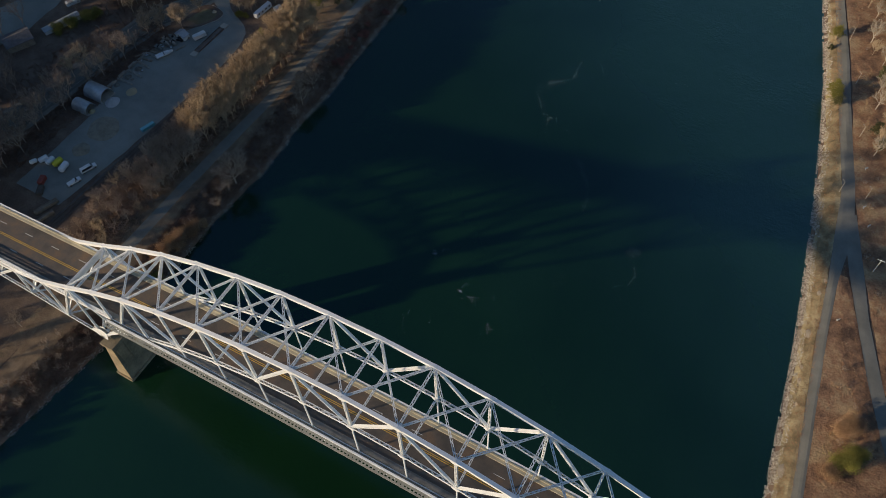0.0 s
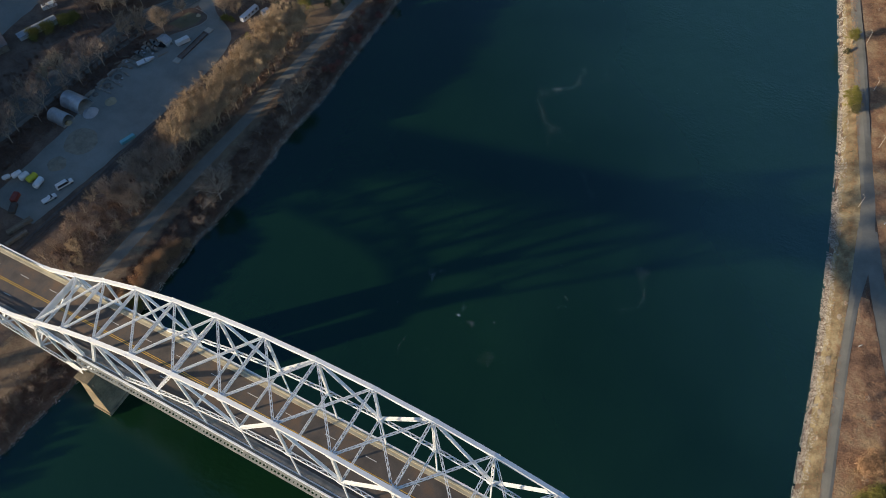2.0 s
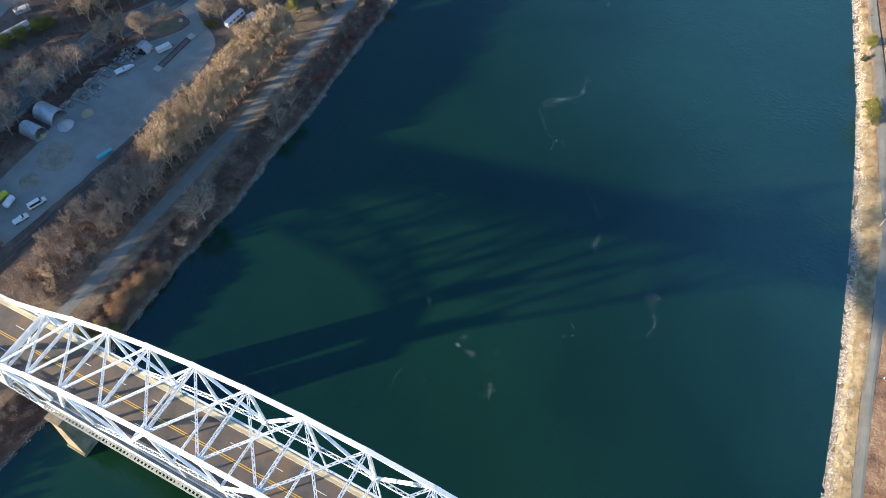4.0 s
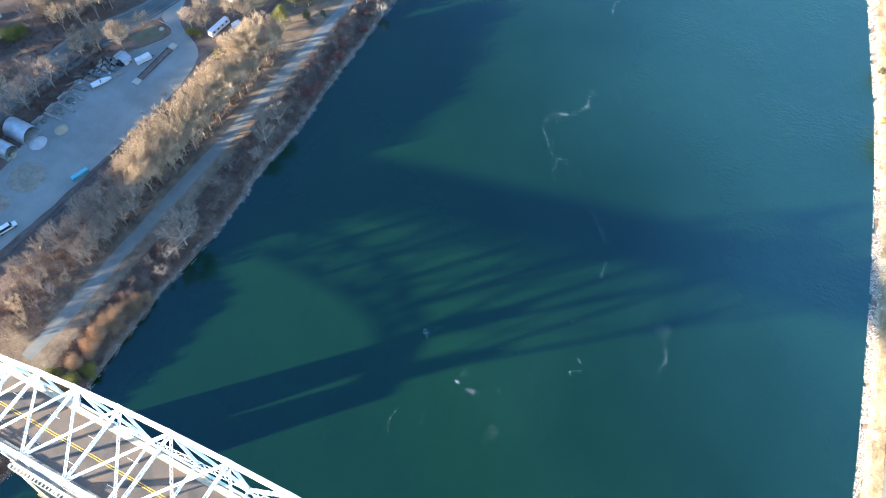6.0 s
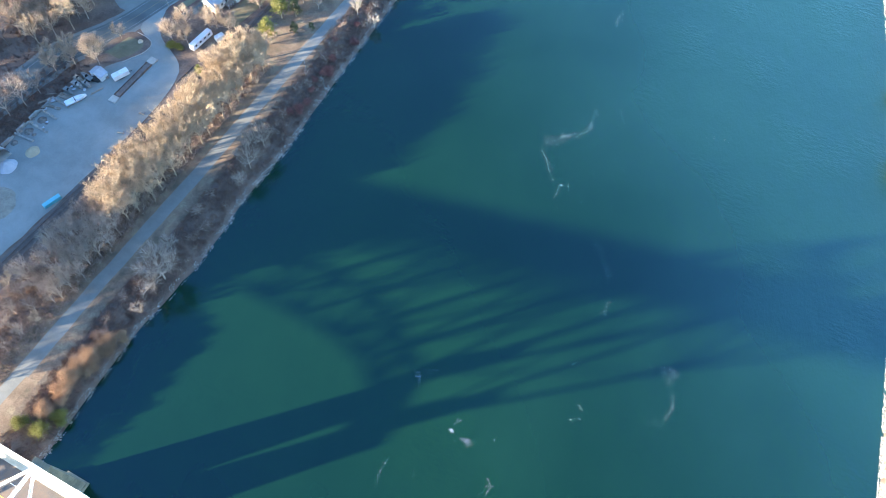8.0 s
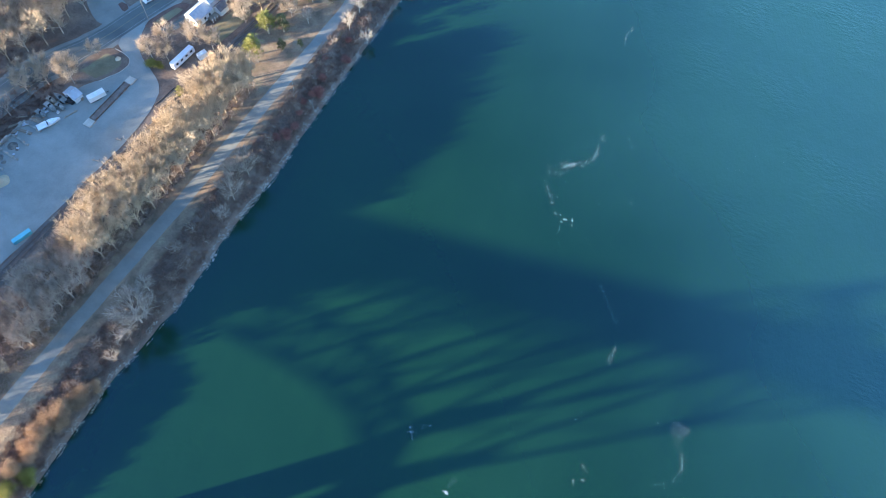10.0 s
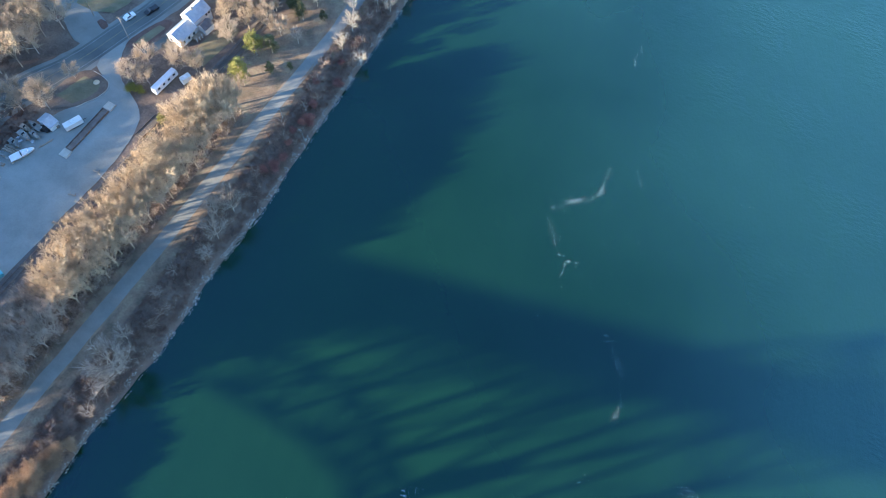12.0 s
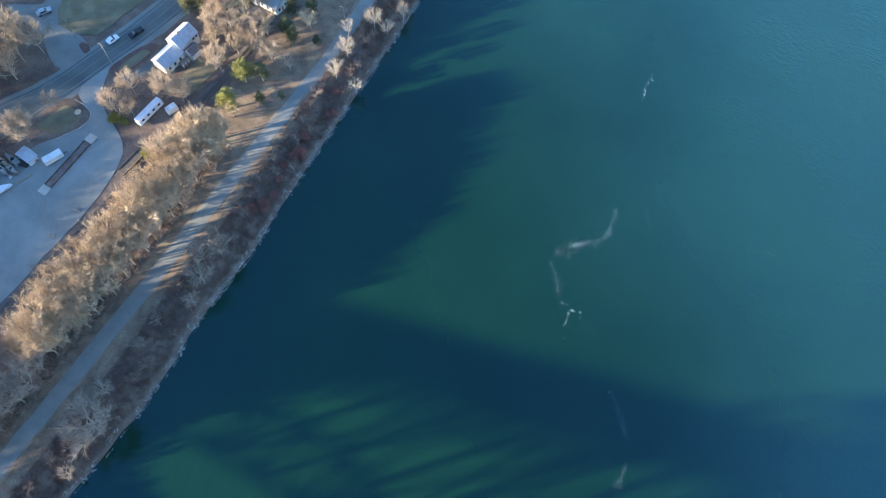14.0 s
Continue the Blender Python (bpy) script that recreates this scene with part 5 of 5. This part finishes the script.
for x, y, r, h in ((-82.4, 81.2, 1.9, 0.9), (-80.0, 81.0, 1.1, 0.5), (-81.9, 86.8, 2.0, 0.8), (-79.8, 86.4, 0.9, 0.4), (-83.2, 75.6, 1.5, 0.7)):
    mound("spoil_heap", x, y, r, h, CLAY, "dark heap of spoil and scrap in a storage bay", int(-x * 3))
rnd_yard = random.Random(61)
for _ in range(46):
    x, y = rnd_yard.uniform(-85, -74), rnd_yard.uniform(78, 112)
    if noise.noise((x * 0.2, y * 0.2, 1)) > -0.05 and (x < -78 or y > 103):
        w, d, h = rnd_yard.uniform(0.25, 0.9), rnd_yard.uniform(0.2, 0.6), rnd_yard.uniform(0.15, 0.7)
        crate = thing("crate", "small weathered crate among the stored boats", "crate", "crates in the yard", rest(x, y, 0.08), rnd_yard.uniform(0, 180))
        part("box", Shape().block(-w, w, -d, d, 0, h, 0.03), rnd_yard.choice((WOOD, OLD_CONCRETE, TYRE, PLASTIC, WOOD)), crate)
        part("lid", Shape().box(-w - 0.03, w + 0.03, -d - 0.03, d + 0.03, h, h + 0.05), rnd_yard.choice((WOOD, TIN)), crate)


def boat(x, y, turn, long, label, paint=None):
    ob = thing("boat", label, "boat", "boats stored in the yard", rest(x, y, 0.1), turn)
    hull, n = Shape(), 10
    for i in range(n + 1):
        u = i / n
        w = long * 0.17 * (1 - max(0, u - 0.45) ** 2 * 3.3)
        px = -long / 2 + long * u
        hull.v += [(px, -w, 1.15 + 0.25 * u), (px, -w * 0.55, 0.3 + 0.4 * max(0, u - 0.6)), (px, 0, 0.12 + 0.7 * max(0, u - 0.6)), (px, w * 0.55, 0.3 + 0.4 * max(0, u - 0.6)), (px, w, 1.15 + 0.25 * u), (px, w * 0.7, 0.95 + 0.2 * u), (px, -w * 0.7, 0.95 + 0.2 * u)]
    for i in range(n):
        for j in range(7):
            hull.f.append((i * 7 + j, i * 7 + (j + 1) % 7, (i + 1) * 7 + (j + 1) % 7, (i + 1) * 7 + j))
    hull.f += [tuple(range(7)), tuple(reversed(range(n * 7, n * 7 + 7)))]
    part("hull", hull, paint or CAR_WHITE, ob)
    part("cuddy", Shape().block(-0.2, long * 0.26, -long * 0.09, long * 0.09, 1.0, 1.75, 0.22), paint or PLASTIC, ob)
    part("windscreen", Shape().block(-0.45, -0.2, -long * 0.09, long * 0.09, 1.05, 1.9, 0.05), GLASS, ob)
    for px in (-long * 0.25, long * 0.18):
        part("cradle", Shape().box(px - 0.12, px + 0.12, -0.8, 0.8, 0.0, 0.35), WOOD, ob)


FADED = material("faded_boat_cover", (0.16, 0.17, 0.16), (0.27, 0.27, 0.25), 0.6, 0.85, fine=0.2, fine_scale=2)
boat(-77.4, 98.2, 62, 7.2, "white motor boat on blocks in the yard")
boat(-81.2, 103.4, -8, 5.6, "grey boat stored among timber", OLD_CONCRETE)
boat(-81.8, 100.0, -6, 5.0, "grey open boat stored in the yard", FADED)
boat(-81.2, 107.6, 172, 5.4, "dark boat under a faded cover", FADED)
boat(-82.6, 105.6, -4, 4.6, "brown boat under a faded cover", WOOD)
boat(-78.7, 105.0, -10, 4.4, "grey open boat stored in the yard", OLD_CONCRETE)

shed = thing("storage_shed", "grey-roofed storage shed at the yard edge", "shed", at=rest(-78.0, 110.4, 0.02), turn=-6)
gable(shed, -2.5, 2.5, -1.5, 1.5, -0.2, 2.0, 3.0, SIDING, GREY_ROOF, 0.25)
part("door", Shape().box(-0.8, 0.8, -1.56, -1.49, 0, 1.9), WOOD, shed)


def trailer(x, y, turn, long, wide, high, name, label, mat, windows=3):
    ob = thing(name, label, "trailer", "trailers", rest(x, y, 0.06), turn)
    part("body", Shape().block(-wide / 2, wide / 2, -long / 2, long / 2, 0.55, 0.55 + high, 0.1), mat, ob)
    part("roof_hatch", Shape().block(-0.45, 0.45, -0.4, 0.5, 0.55 + high, 0.8 + high, 0.08), PLASTIC, ob)
    for i in range(windows):
        yy = -long / 2 + long * (i + 0.7) / (windows + 0.4)
        for sg in (-1, 1):
            part("window", Shape().box(sg * (wide / 2 - 0.05) - 0.03, sg * (wide / 2 - 0.05) + 0.03, yy - 0.45, yy + 0.45, 1.5, 2.2), GLASS, ob)
    for yy in (-0.5, 0.5):
        for sg in (-1, 1):
            part("wheel", Shape().tube((sg * (wide / 2 - 0.35), yy, 0.38), (sg * (wide / 2 - 0.1), yy, 0.38), 0.38, 0.38, 12), TYRE, ob)
    part("drawbar", Shape().beam((0, long / 2, 0.6), (0, long / 2 + 1.2, 0.5), 0.15, 0.15), TYRE, ob)


trailer(-57.6, 139, -5, 9.5, 2.1, 2.1, "camper_trailer", "long white camper trailer under bare trees", PLASTIC, 4)
trailer(-52.6, 143.0, -20, 3.3, 2.0, 1.8, "utility_trailer", "small white box trailer beside the camper", SIDING, 0)
trailer(-71.6, 113.6, -24, 5.6, 2.3, 1.5, "box_trailer", "low white box trailer at the yard edge", SIDING, 0)


def container(x, y, turn, long, wide, high, mat, label, name="container"):
    ob = thing(name, label, "container", at=rest(x, y, 0.06), turn=turn)
    part("body", Shape().box(-wide / 2, wide / 2, -long / 2, long / 2, 0.1, high), mat, ob)
    for i in range(int(long / 0.6)):
        yy = -long / 2 + 0.3 + i * 0.6
        for sg in (-1, 1):
            part("rib", Shape().box(sg * wide / 2 - 0.04, sg * wide / 2 + 0.04, yy - 0.12, yy + 0.12, 0.2, high - 0.1), mat, ob)
    part("lid", Shape().block(-wide / 2 - 0.06, wide / 2 + 0.06, -long / 2 - 0.06, long / 2 + 0.06, high, high + 0.12, 0.05), mat, ob)


container(-57.2, 64, -17, 5.6, 1.4, 1.2, TEAL, "bright teal container beside the railway")


scale = thing("truck_scale", "long truck scale with rusty deck and concrete ends", "platform", at=rest(-67.2, 114.3, 0.1), turn=-1)
part("scale_deck", Shape().block(-1.15, 1.15, -8.2, 8.2, 0, 0.35, 0.05), RUST, scale)
for yy in (-9.7, 9.7):
    part("end_slab", Shape().block(-1.5, 1.5, yy - 1.4, yy + 1.4, 0, 0.36, 0.1), CONCRETE, scale)
for sg in (-1, 1):
    part("side_rail", Shape().box(sg * 1.05 - 0.08, sg * 1.05 + 0.08, -8.2, 8.2, 0.35, 0.6), RUST, scale)

flat = thing("flat_wagon", "empty flat railway wagon on the track", "wagon", at=(along(RAIL_LINE, 123.5) - 2.9, 123.5, ground_z(-53, 123.5) + 0.1), turn=-6)
part("bed", Shape().box(-1.3, 1.3, -4.5, 4.5, 0.8, 1.0), SLEEPER, flat)
for yy in (-3, 3):
    part("bogie", Shape().box(-0.8, 0.8, yy - 0.9, yy + 0.9, 0.15, 0.8), SLEEPER, flat)
for sg in (-1, 1):
    part("side_sill", Shape().box(sg * 1.3 - 0.06, sg * 1.3 + 0.06, -4.5, 4.5, 0.7, 1.25), RUST, flat)


def tank(x, y, turn, mat, label, r=1.15, long=3.0):
    ob = thing("tank", label, "tank", "tanks at the yard end", rest(x, y, 0.06), turn)
    s = Shape().tube((-long / 2, 0, r + 0.2), (long / 2, 0, r + 0.2), r, r, 16)
    s.tube((-long / 2, 0, r + 0.2), (-long / 2 - 0.3, 0, r + 0.2), r, r * 0.6, 16)
    s.tube((long / 2, 0, r + 0.2), (long / 2 + 0.3, 0, r + 0.2), r, r * 0.6, 16)
    part("shell", s, mat, ob)
    for px in (-long / 3, long / 3):
        part("saddle", Shape().box(px - 0.15, px + 0.15, -r * 0.8, r * 0.8, 0, 0.6), CONCRETE, ob)
    part("hatch", Shape().tube((0, 0, 2 * r + 0.15), (0, 0, 2 * r + 0.4), 0.3, 0.3, 10), mat, ob)


tank(-80.5, 32.8, 70, PLASTIC, "white storage tank at the yard end", 1.0)
tank(-77.6, 33.4, 80, PLASTIC, "white storage tank at the yard end", 1.1)
tank(-74.6, 34.2, 85, TANK_YELLOW, "yellow storage tank at the yard end", 1.15, 3.4)
tank(-71.0, 33.6, 100, PLASTIC, "white storage tank at the yard end", 1.15, 3.8)
tank(-83.0, 30.2, 60, PLASTIC, "white storage tank at the yard end", 0.8, 2.2)
container(-73.8, 25.2, 20, 3.6, 1.8, 1.7, RED_PAINT, "faded red machine body parked in the yard", "machine_body")
container(-71.2, 21.5, 30, 4.0, 2.0, 1.3, SLEEPER, "dark steel skip parked in the yard", "skip")

shop = thing("workshop", "low workshop with a blue-grey roof across the highway", "building", at=rest(-135, 74.5, 0.0), turn=-25)
# Dark shingle stands in for the shade over the blue-grey roof
gable(shop, -4.5, 4.5, -5.5, 5.5, -0.3, 3.2, 4.8, WOOD, DARK_ROOF, 0.3)
part("door", Shape().box(-1.5, 1.5, -5.57, -5.48, 0, 2.8), DARK_ROOF, shop)
long_shed = thing("long_shed", "long low grey-roofed shed across the highway", "building", at=rest(-127.6, 91.5, 0.0), turn=-19)
gable(long_shed, -1.6, 1.6, -8.0, 8.0, -0.3, 2.3, 2.9, SIDING, GREY_ROOF, 0.2)
trailer(-133, 104, -25, 6.0, 2.2, 1.8, "box_trailer", "white box trailer in the shaded yard across the highway", SIDING, 0)

# ---- traffic island ----
ISLAND = [(114.5, -88.5, -83), (119, -87, -75.7), (122, -86, -74.2), (125, -85.5, -72.3), (128.7, -84.2, -71.7), (131, -83, -73), (132.2, -81, -77)]
structure("traffic_island", ribbon(ISLAND, 0.12, 8, 1.0), LITTER, "raised brown traffic island with leaf litter", "ground")
structure("island_grass", ribbon([(119.5, -84, -77.5), (123, -83, -75), (127, -82, -74), (129.5, -81, -75)], 0.15, 6, 1.0), LAWN, "thin green grass on the traffic island", "grass")
kerb = Shape()
rim = [(-75.7, 119), (-74.9, 120.5), (-74.2, 122), (-73.2, 123.5), (-72.4, 125), (-71.9, 127), (-71.8, 128.7), (-72.2, 130), (-73.2, 131.1), (-75, 131.8), (-77, 132.2), (-80, 132.4)]
for a, b in zip(rim, rim[1:]):
    kerb.beam((a[0], a[1], ground_z(*a) + 0.14), (b[0], b[1], ground_z(*b) + 0.14), 0.2, 0.2)
structure("kerb", kerb, CONCRETE, "pale concrete kerb round the traffic island", "kerb")
structure("side_road", ribbon([(139, -93.5, -89.3), (142, -99, -88.3), (145, -103, -87.5), (149, -122, -86.5), (152, -117, -95), (155, -112, -103.5), (165, -112, -107), (190, -104, -99)], 0.04, 8, 1.5), ROADTOP, "grey side road joining the highway", "road")
structure("median_bed", ribbon([(147, -89, -88), (148.5, -92, -87.5), (150, -91.5, -89.5)], 0.15, 4, 0.5), MULCH, "small mulch bed in the side road", "ground")
structure("flower_bed", ribbon([(145, -78, -74.5), (148.5, -78.5, -72.5), (153, -77, -70.8), (157, -75.5, -70.5), (160, -73.5, -71)], 0.05, 4, 1.0), MULCH, "brown mulch bed beside the highway", "ground")
structure("bed_grass", ribbon([(147.3, -76.3, -73.8), (152, -75.6, -72.2), (157, -73.8, -71.6)], 0.11, 4, 1.0), LAWN, "thin grass in the middle of the mulch bed", "grass")
structure("driveway", ribbon([(145, -74, -71), (147, -72.3, -68.5), (151, -70.6, -67), (154, -69.6, -68)], 0.03, 4), HIGHWAY, "dark driveway beside the house", "road")
mound("boulder", -76.4, 129.3, 1.3, 1.2, PALE_STONE, "pale boulder on the traffic island", 9)
for side in (0.2, 1.0):
    lane_edge = HIGHWAY_LINE
    structure("edge_line", ribbon([(y, a + (b - a) * (0.12 if side < 0.5 else 0.86), a + (b - a) * (0.12 if side < 0.5 else 0.86) + 0.1) for y, a, b in lane_edge], 0.13, 1), WORN, "worn white edge line on the highway", "road marking")
structure("highway_centre_line", ribbon([(y, a + (b - a) * 0.5, a + (b - a) * 0.5 + 0.12) for y, a, b in lane_edge], 0.15, 1), YELLOW_WORN, "worn yellow centre line on the highway", "road marking")


# ---- poles, signs and small things ----
def pole(x, y, high, label, name="utility_pole", arm=0.0, mat=None, lean=0.0, thick=0.14, group="utility poles", lamp=0.0, lamp_turn=0.0):
    ob = thing(name, label, "pole", group, rest(x, y, -0.3), lamp_turn)
    part("shaft", Shape().tube((0, 0, 0), (lean, 0, high), thick, thick * 0.65, 8), mat or WOOD, ob)
    if arm:
        part("cross_arm", Shape().beam((lean - arm, 0, high - 0.5), (lean + arm, 0, high - 0.5), 0.12, 0.12), mat or WOOD, ob)
    if lamp:
        part("lamp_arm", Shape().beam((lean, 0, high - 0.05), (lean + lamp, 0, high + 0.15), 0.07, 0.07), mat or STEEL, ob)
        part("lamp_head", Shape().block(lean + lamp - 0.1, lean + lamp + 0.42, -0.12, 0.12, high + 0.08, high + 0.22, 0.04), mat or STEEL, ob)


for x, y, h in ((-78.2, 147.5, 10.5), (-94.5, 150, 9.5), (-102, 128, 10), (-104, 92, 10)):
    pole(x, y, h, "wooden utility pole beside the highway", arm=1.1)
for x, y in ((-19.3, 145.5), (-11.5, 144), (-27.5, 197)):
    pole(x, y, 5.2, "slim grey steel lamp post beside the canal road", "lamp_post", 0, GIRDER, 0, 0.07, "lamp posts west", 0.6, 200)
for x, y in ((181.2, 157), (173.8, 213.3), (181.5, 186.1), (190, 157.9), (165.8, 238.2)):
    pole(x, y, 6.0, "pale lamp post beside the canal road", "lamp_post", 0, PALE_BARK, 0, 0.11, "lamp posts east", 0.7, 150)
pole(199, 128, 7.5, "antenna mast with crossed arms in the scrub", "antenna_mast", 1.2, STEEL, 0, 0.1, "masts")
for x, y in ((193.3, 104), (190.3, 153), (193.5, 145.5), (187, 171)):
    ob = thing("road_sign", "small white sign board on a short post", "sign", "signs east", rest(x, y, 0), 40)
    part("post", Shape().tube((0, 0, -0.2), (0, 0, 1.5), 0.05, 0.05, 6), STEEL, ob)
    part("board", Shape().block(-0.55, 0.55, -0.04, 0.04, 0.8, 1.7, 0.01), WHITE, ob)
for x, y, r, sd in ((187.6, 96.5, 1.5, 1), (186.6, 112.4, 1.1, 2), (192.6, 48.8, 1.9, 3), (188.6, 84, 0.8, 4), (189.3, 79, 1.0, 5), (190.4, 71, 0.7, 6), (187, 118, 0.9, 7)):
    mound("bare_patch", x, y, r * 1.25, 0.09, PALE_STONE, "pale bare stone patch in the dry grass", 20 + sd)
brush(60, 126, lambda y: float(np.interp(y, [70, 87, 109, 125], [213.0, 205.4, 197.0, 191.0])), lambda y: float(np.interp(y, [70, 87, 109, 125], [213.8, 206.2, 197.7, 191.7])), 320, (0.3, 0.7), BRUSH, "verge_brush", "dark weeds along the edge of the side road", 27, 9)

# ---- foam on the water ----
FOAM = material("foam", (0.40, 0.46, 0.46), (0.66, 0.70, 0.70), 0.8, 0.8, fine=0.2)


def fleck(s, x, y, r, rnd):
    """A small ragged raft of bubbles."""
    n, t = 6, rnd.uniform(0, 3.14)
    ring = []
    for i in range(n):
        a, q = 6.283 * i / n, r * rnd.uniform(0.45, 1.2)
        u, v = q * 1.5 * math.cos(a), q * 0.75 * math.sin(a)
        ring.append((x + u * math.cos(t) - v * math.sin(t), y + u * math.sin(t) + v * math.cos(t), 0.012))
    s.add(ring + [(x, y, 0.03)], [(i, (i + 1) % n, n) for i in range(n)])


def foam():
    rnd = random.Random(5)
    s = Shape()
    # lines of foam: how thick, how wide, then the bends
    trails = [(5.0, 0.55, [(64, 158.6), (66.5, 161.5), (69.8, 164.7), (72.0, 166)]), (2.6, 0.5, [(72, 166), (73.9, 168.5), (74.2, 171), (73.8, 175), (73.1, 178.6)]),
              (1.6, 0.35, [(64.3, 159), (63.4, 155), (67, 152), (68.8, 149.5), (69.8, 146.7), (73.5, 144.9)]), (3.0, 0.25, [(73.5, 145.2), (75, 145), (77.8, 146)]),
              (1.4, 0.22, [(74, 144.5), (75, 141), (75.2, 138), (78.8, 135)]), (0.9, 0.3, [(77, 144), (82.3, 142.3), (84, 141), (86.2, 139.7)]),
              (1.9, 0.55, [(92.4, 130.3), (95.3, 127.4), (98.2, 124.6), (100.4, 120.4)]), (1.6, 0.45, [(100.4, 120.4), (103.3, 117.7), (103.5, 112.7), (103, 109.7), (105.7, 108.5)]),
              (1.3, 0.35, [(126.5, 99.9), (128.2, 96.8), (130.5, 92.6), (129.6, 87.7), (126, 84.5)]), (1.7, 0.4, [(105.3, 81.9), (108.2, 80.8), (110.7, 80.2)]), (2.4, 0.4, [(110.3, 79.5), (108.8, 77.6), (106.9, 75.5)]),
              (2.2, 0.45, [(65.4, 69.4), (67.4, 70.7), (70.2, 72.2)]), (2.4, 0.5, [(65.6, 69.2), (66.5, 68), (67.4, 66.4)]), (1.6, 0.7, [(84, 57.6), (87.2, 58.9)]), (1.3, 0.6, [(81.6, 66.7), (81.7, 64.1), (81.4, 61)]),
              (1.2, 0.4, [(70.3, 45.3), (69.5, 41.5), (70.8, 37.4)]), (2.4, 0.5, [(94.9, 52.7), (96, 51), (96.9, 49.5)]), (1.1, 0.5, [(92, 47), (96.9, 49.5)]), (0.9, 0.3, [(102.5, 94.3), (103.1, 90.9)]), (0.8, 0.35, [(91.6, 65), (93, 61)]),
              (0.8, 0.35, [(76.9, 47.1), (78.5, 43.5)]), (2.2, 0.5, [(64.4, 227), (64.2, 221.6), (64.6, 217.7)]), (1.0, 0.5, [(80, 182), (81, 181.4), (84, 176.2)]), (0.9, 0.3, [(108.9, 185.3), (113, 185.5), (117.9, 186.9)]), (0.7, 0.25, [(80.8, 155), (82.5, 153.6)]), (0.8, 0.3, [(89.1, 160.6), (92.3, 157.3)])]
    for thick, spread, bends in trails:
        for a, b in zip(bends, bends[1:]):
            for _ in range(int(math.dist(a, b) * thick * 3.8)):
                u, w = rnd.random(), spread * rnd.choice((0.5, 0.7, 1.0, 1.8))
                x, y = a[0] + (b[0] - a[0]) * u + rnd.gauss(0, w), a[1] + (b[1] - a[1]) * u + rnd.gauss(0, w)
                if noise.noise((x * 0.9, y * 0.9, 3.3)) > -0.02:
                    fleck(s, x, y, rnd.choice((0.03, 0.04, 0.05, 0.06, 0.09)), rnd)
    for cx, cy, n, sp in ((68.3, 163.6, 26, 0.55), (81.0, 59.1, 22, 0.3), (126.7, 101.6, 34, 1.1), (86, 58.2, 22, 0.8), (74.2, 170.5, 12, 0.5), (66, 68.6, 16, 0.6), (96.2, 50.6, 10, 0.5)):
        for _ in range(n):
            fleck(s, cx + rnd.gauss(0, sp * 1.3), cy + rnd.gauss(0, sp * 0.8), rnd.choice((0.04, 0.06, 0.08, 0.12)), rnd)
    for _ in range(260):
        x, y = rnd.uniform(40, 140), rnd.uniform(35, 200)
        if noise.noise((x * 0.06, y * 0.06, 8.1)) > 0.12:
            fleck(s, x, y, rnd.choice((0.03, 0.04, 0.06)), rnd)
    tagged(part("foam", s, FOAM), "scattered white foam flecks drifting on the canal", "foam", kind="stuff")


foam()
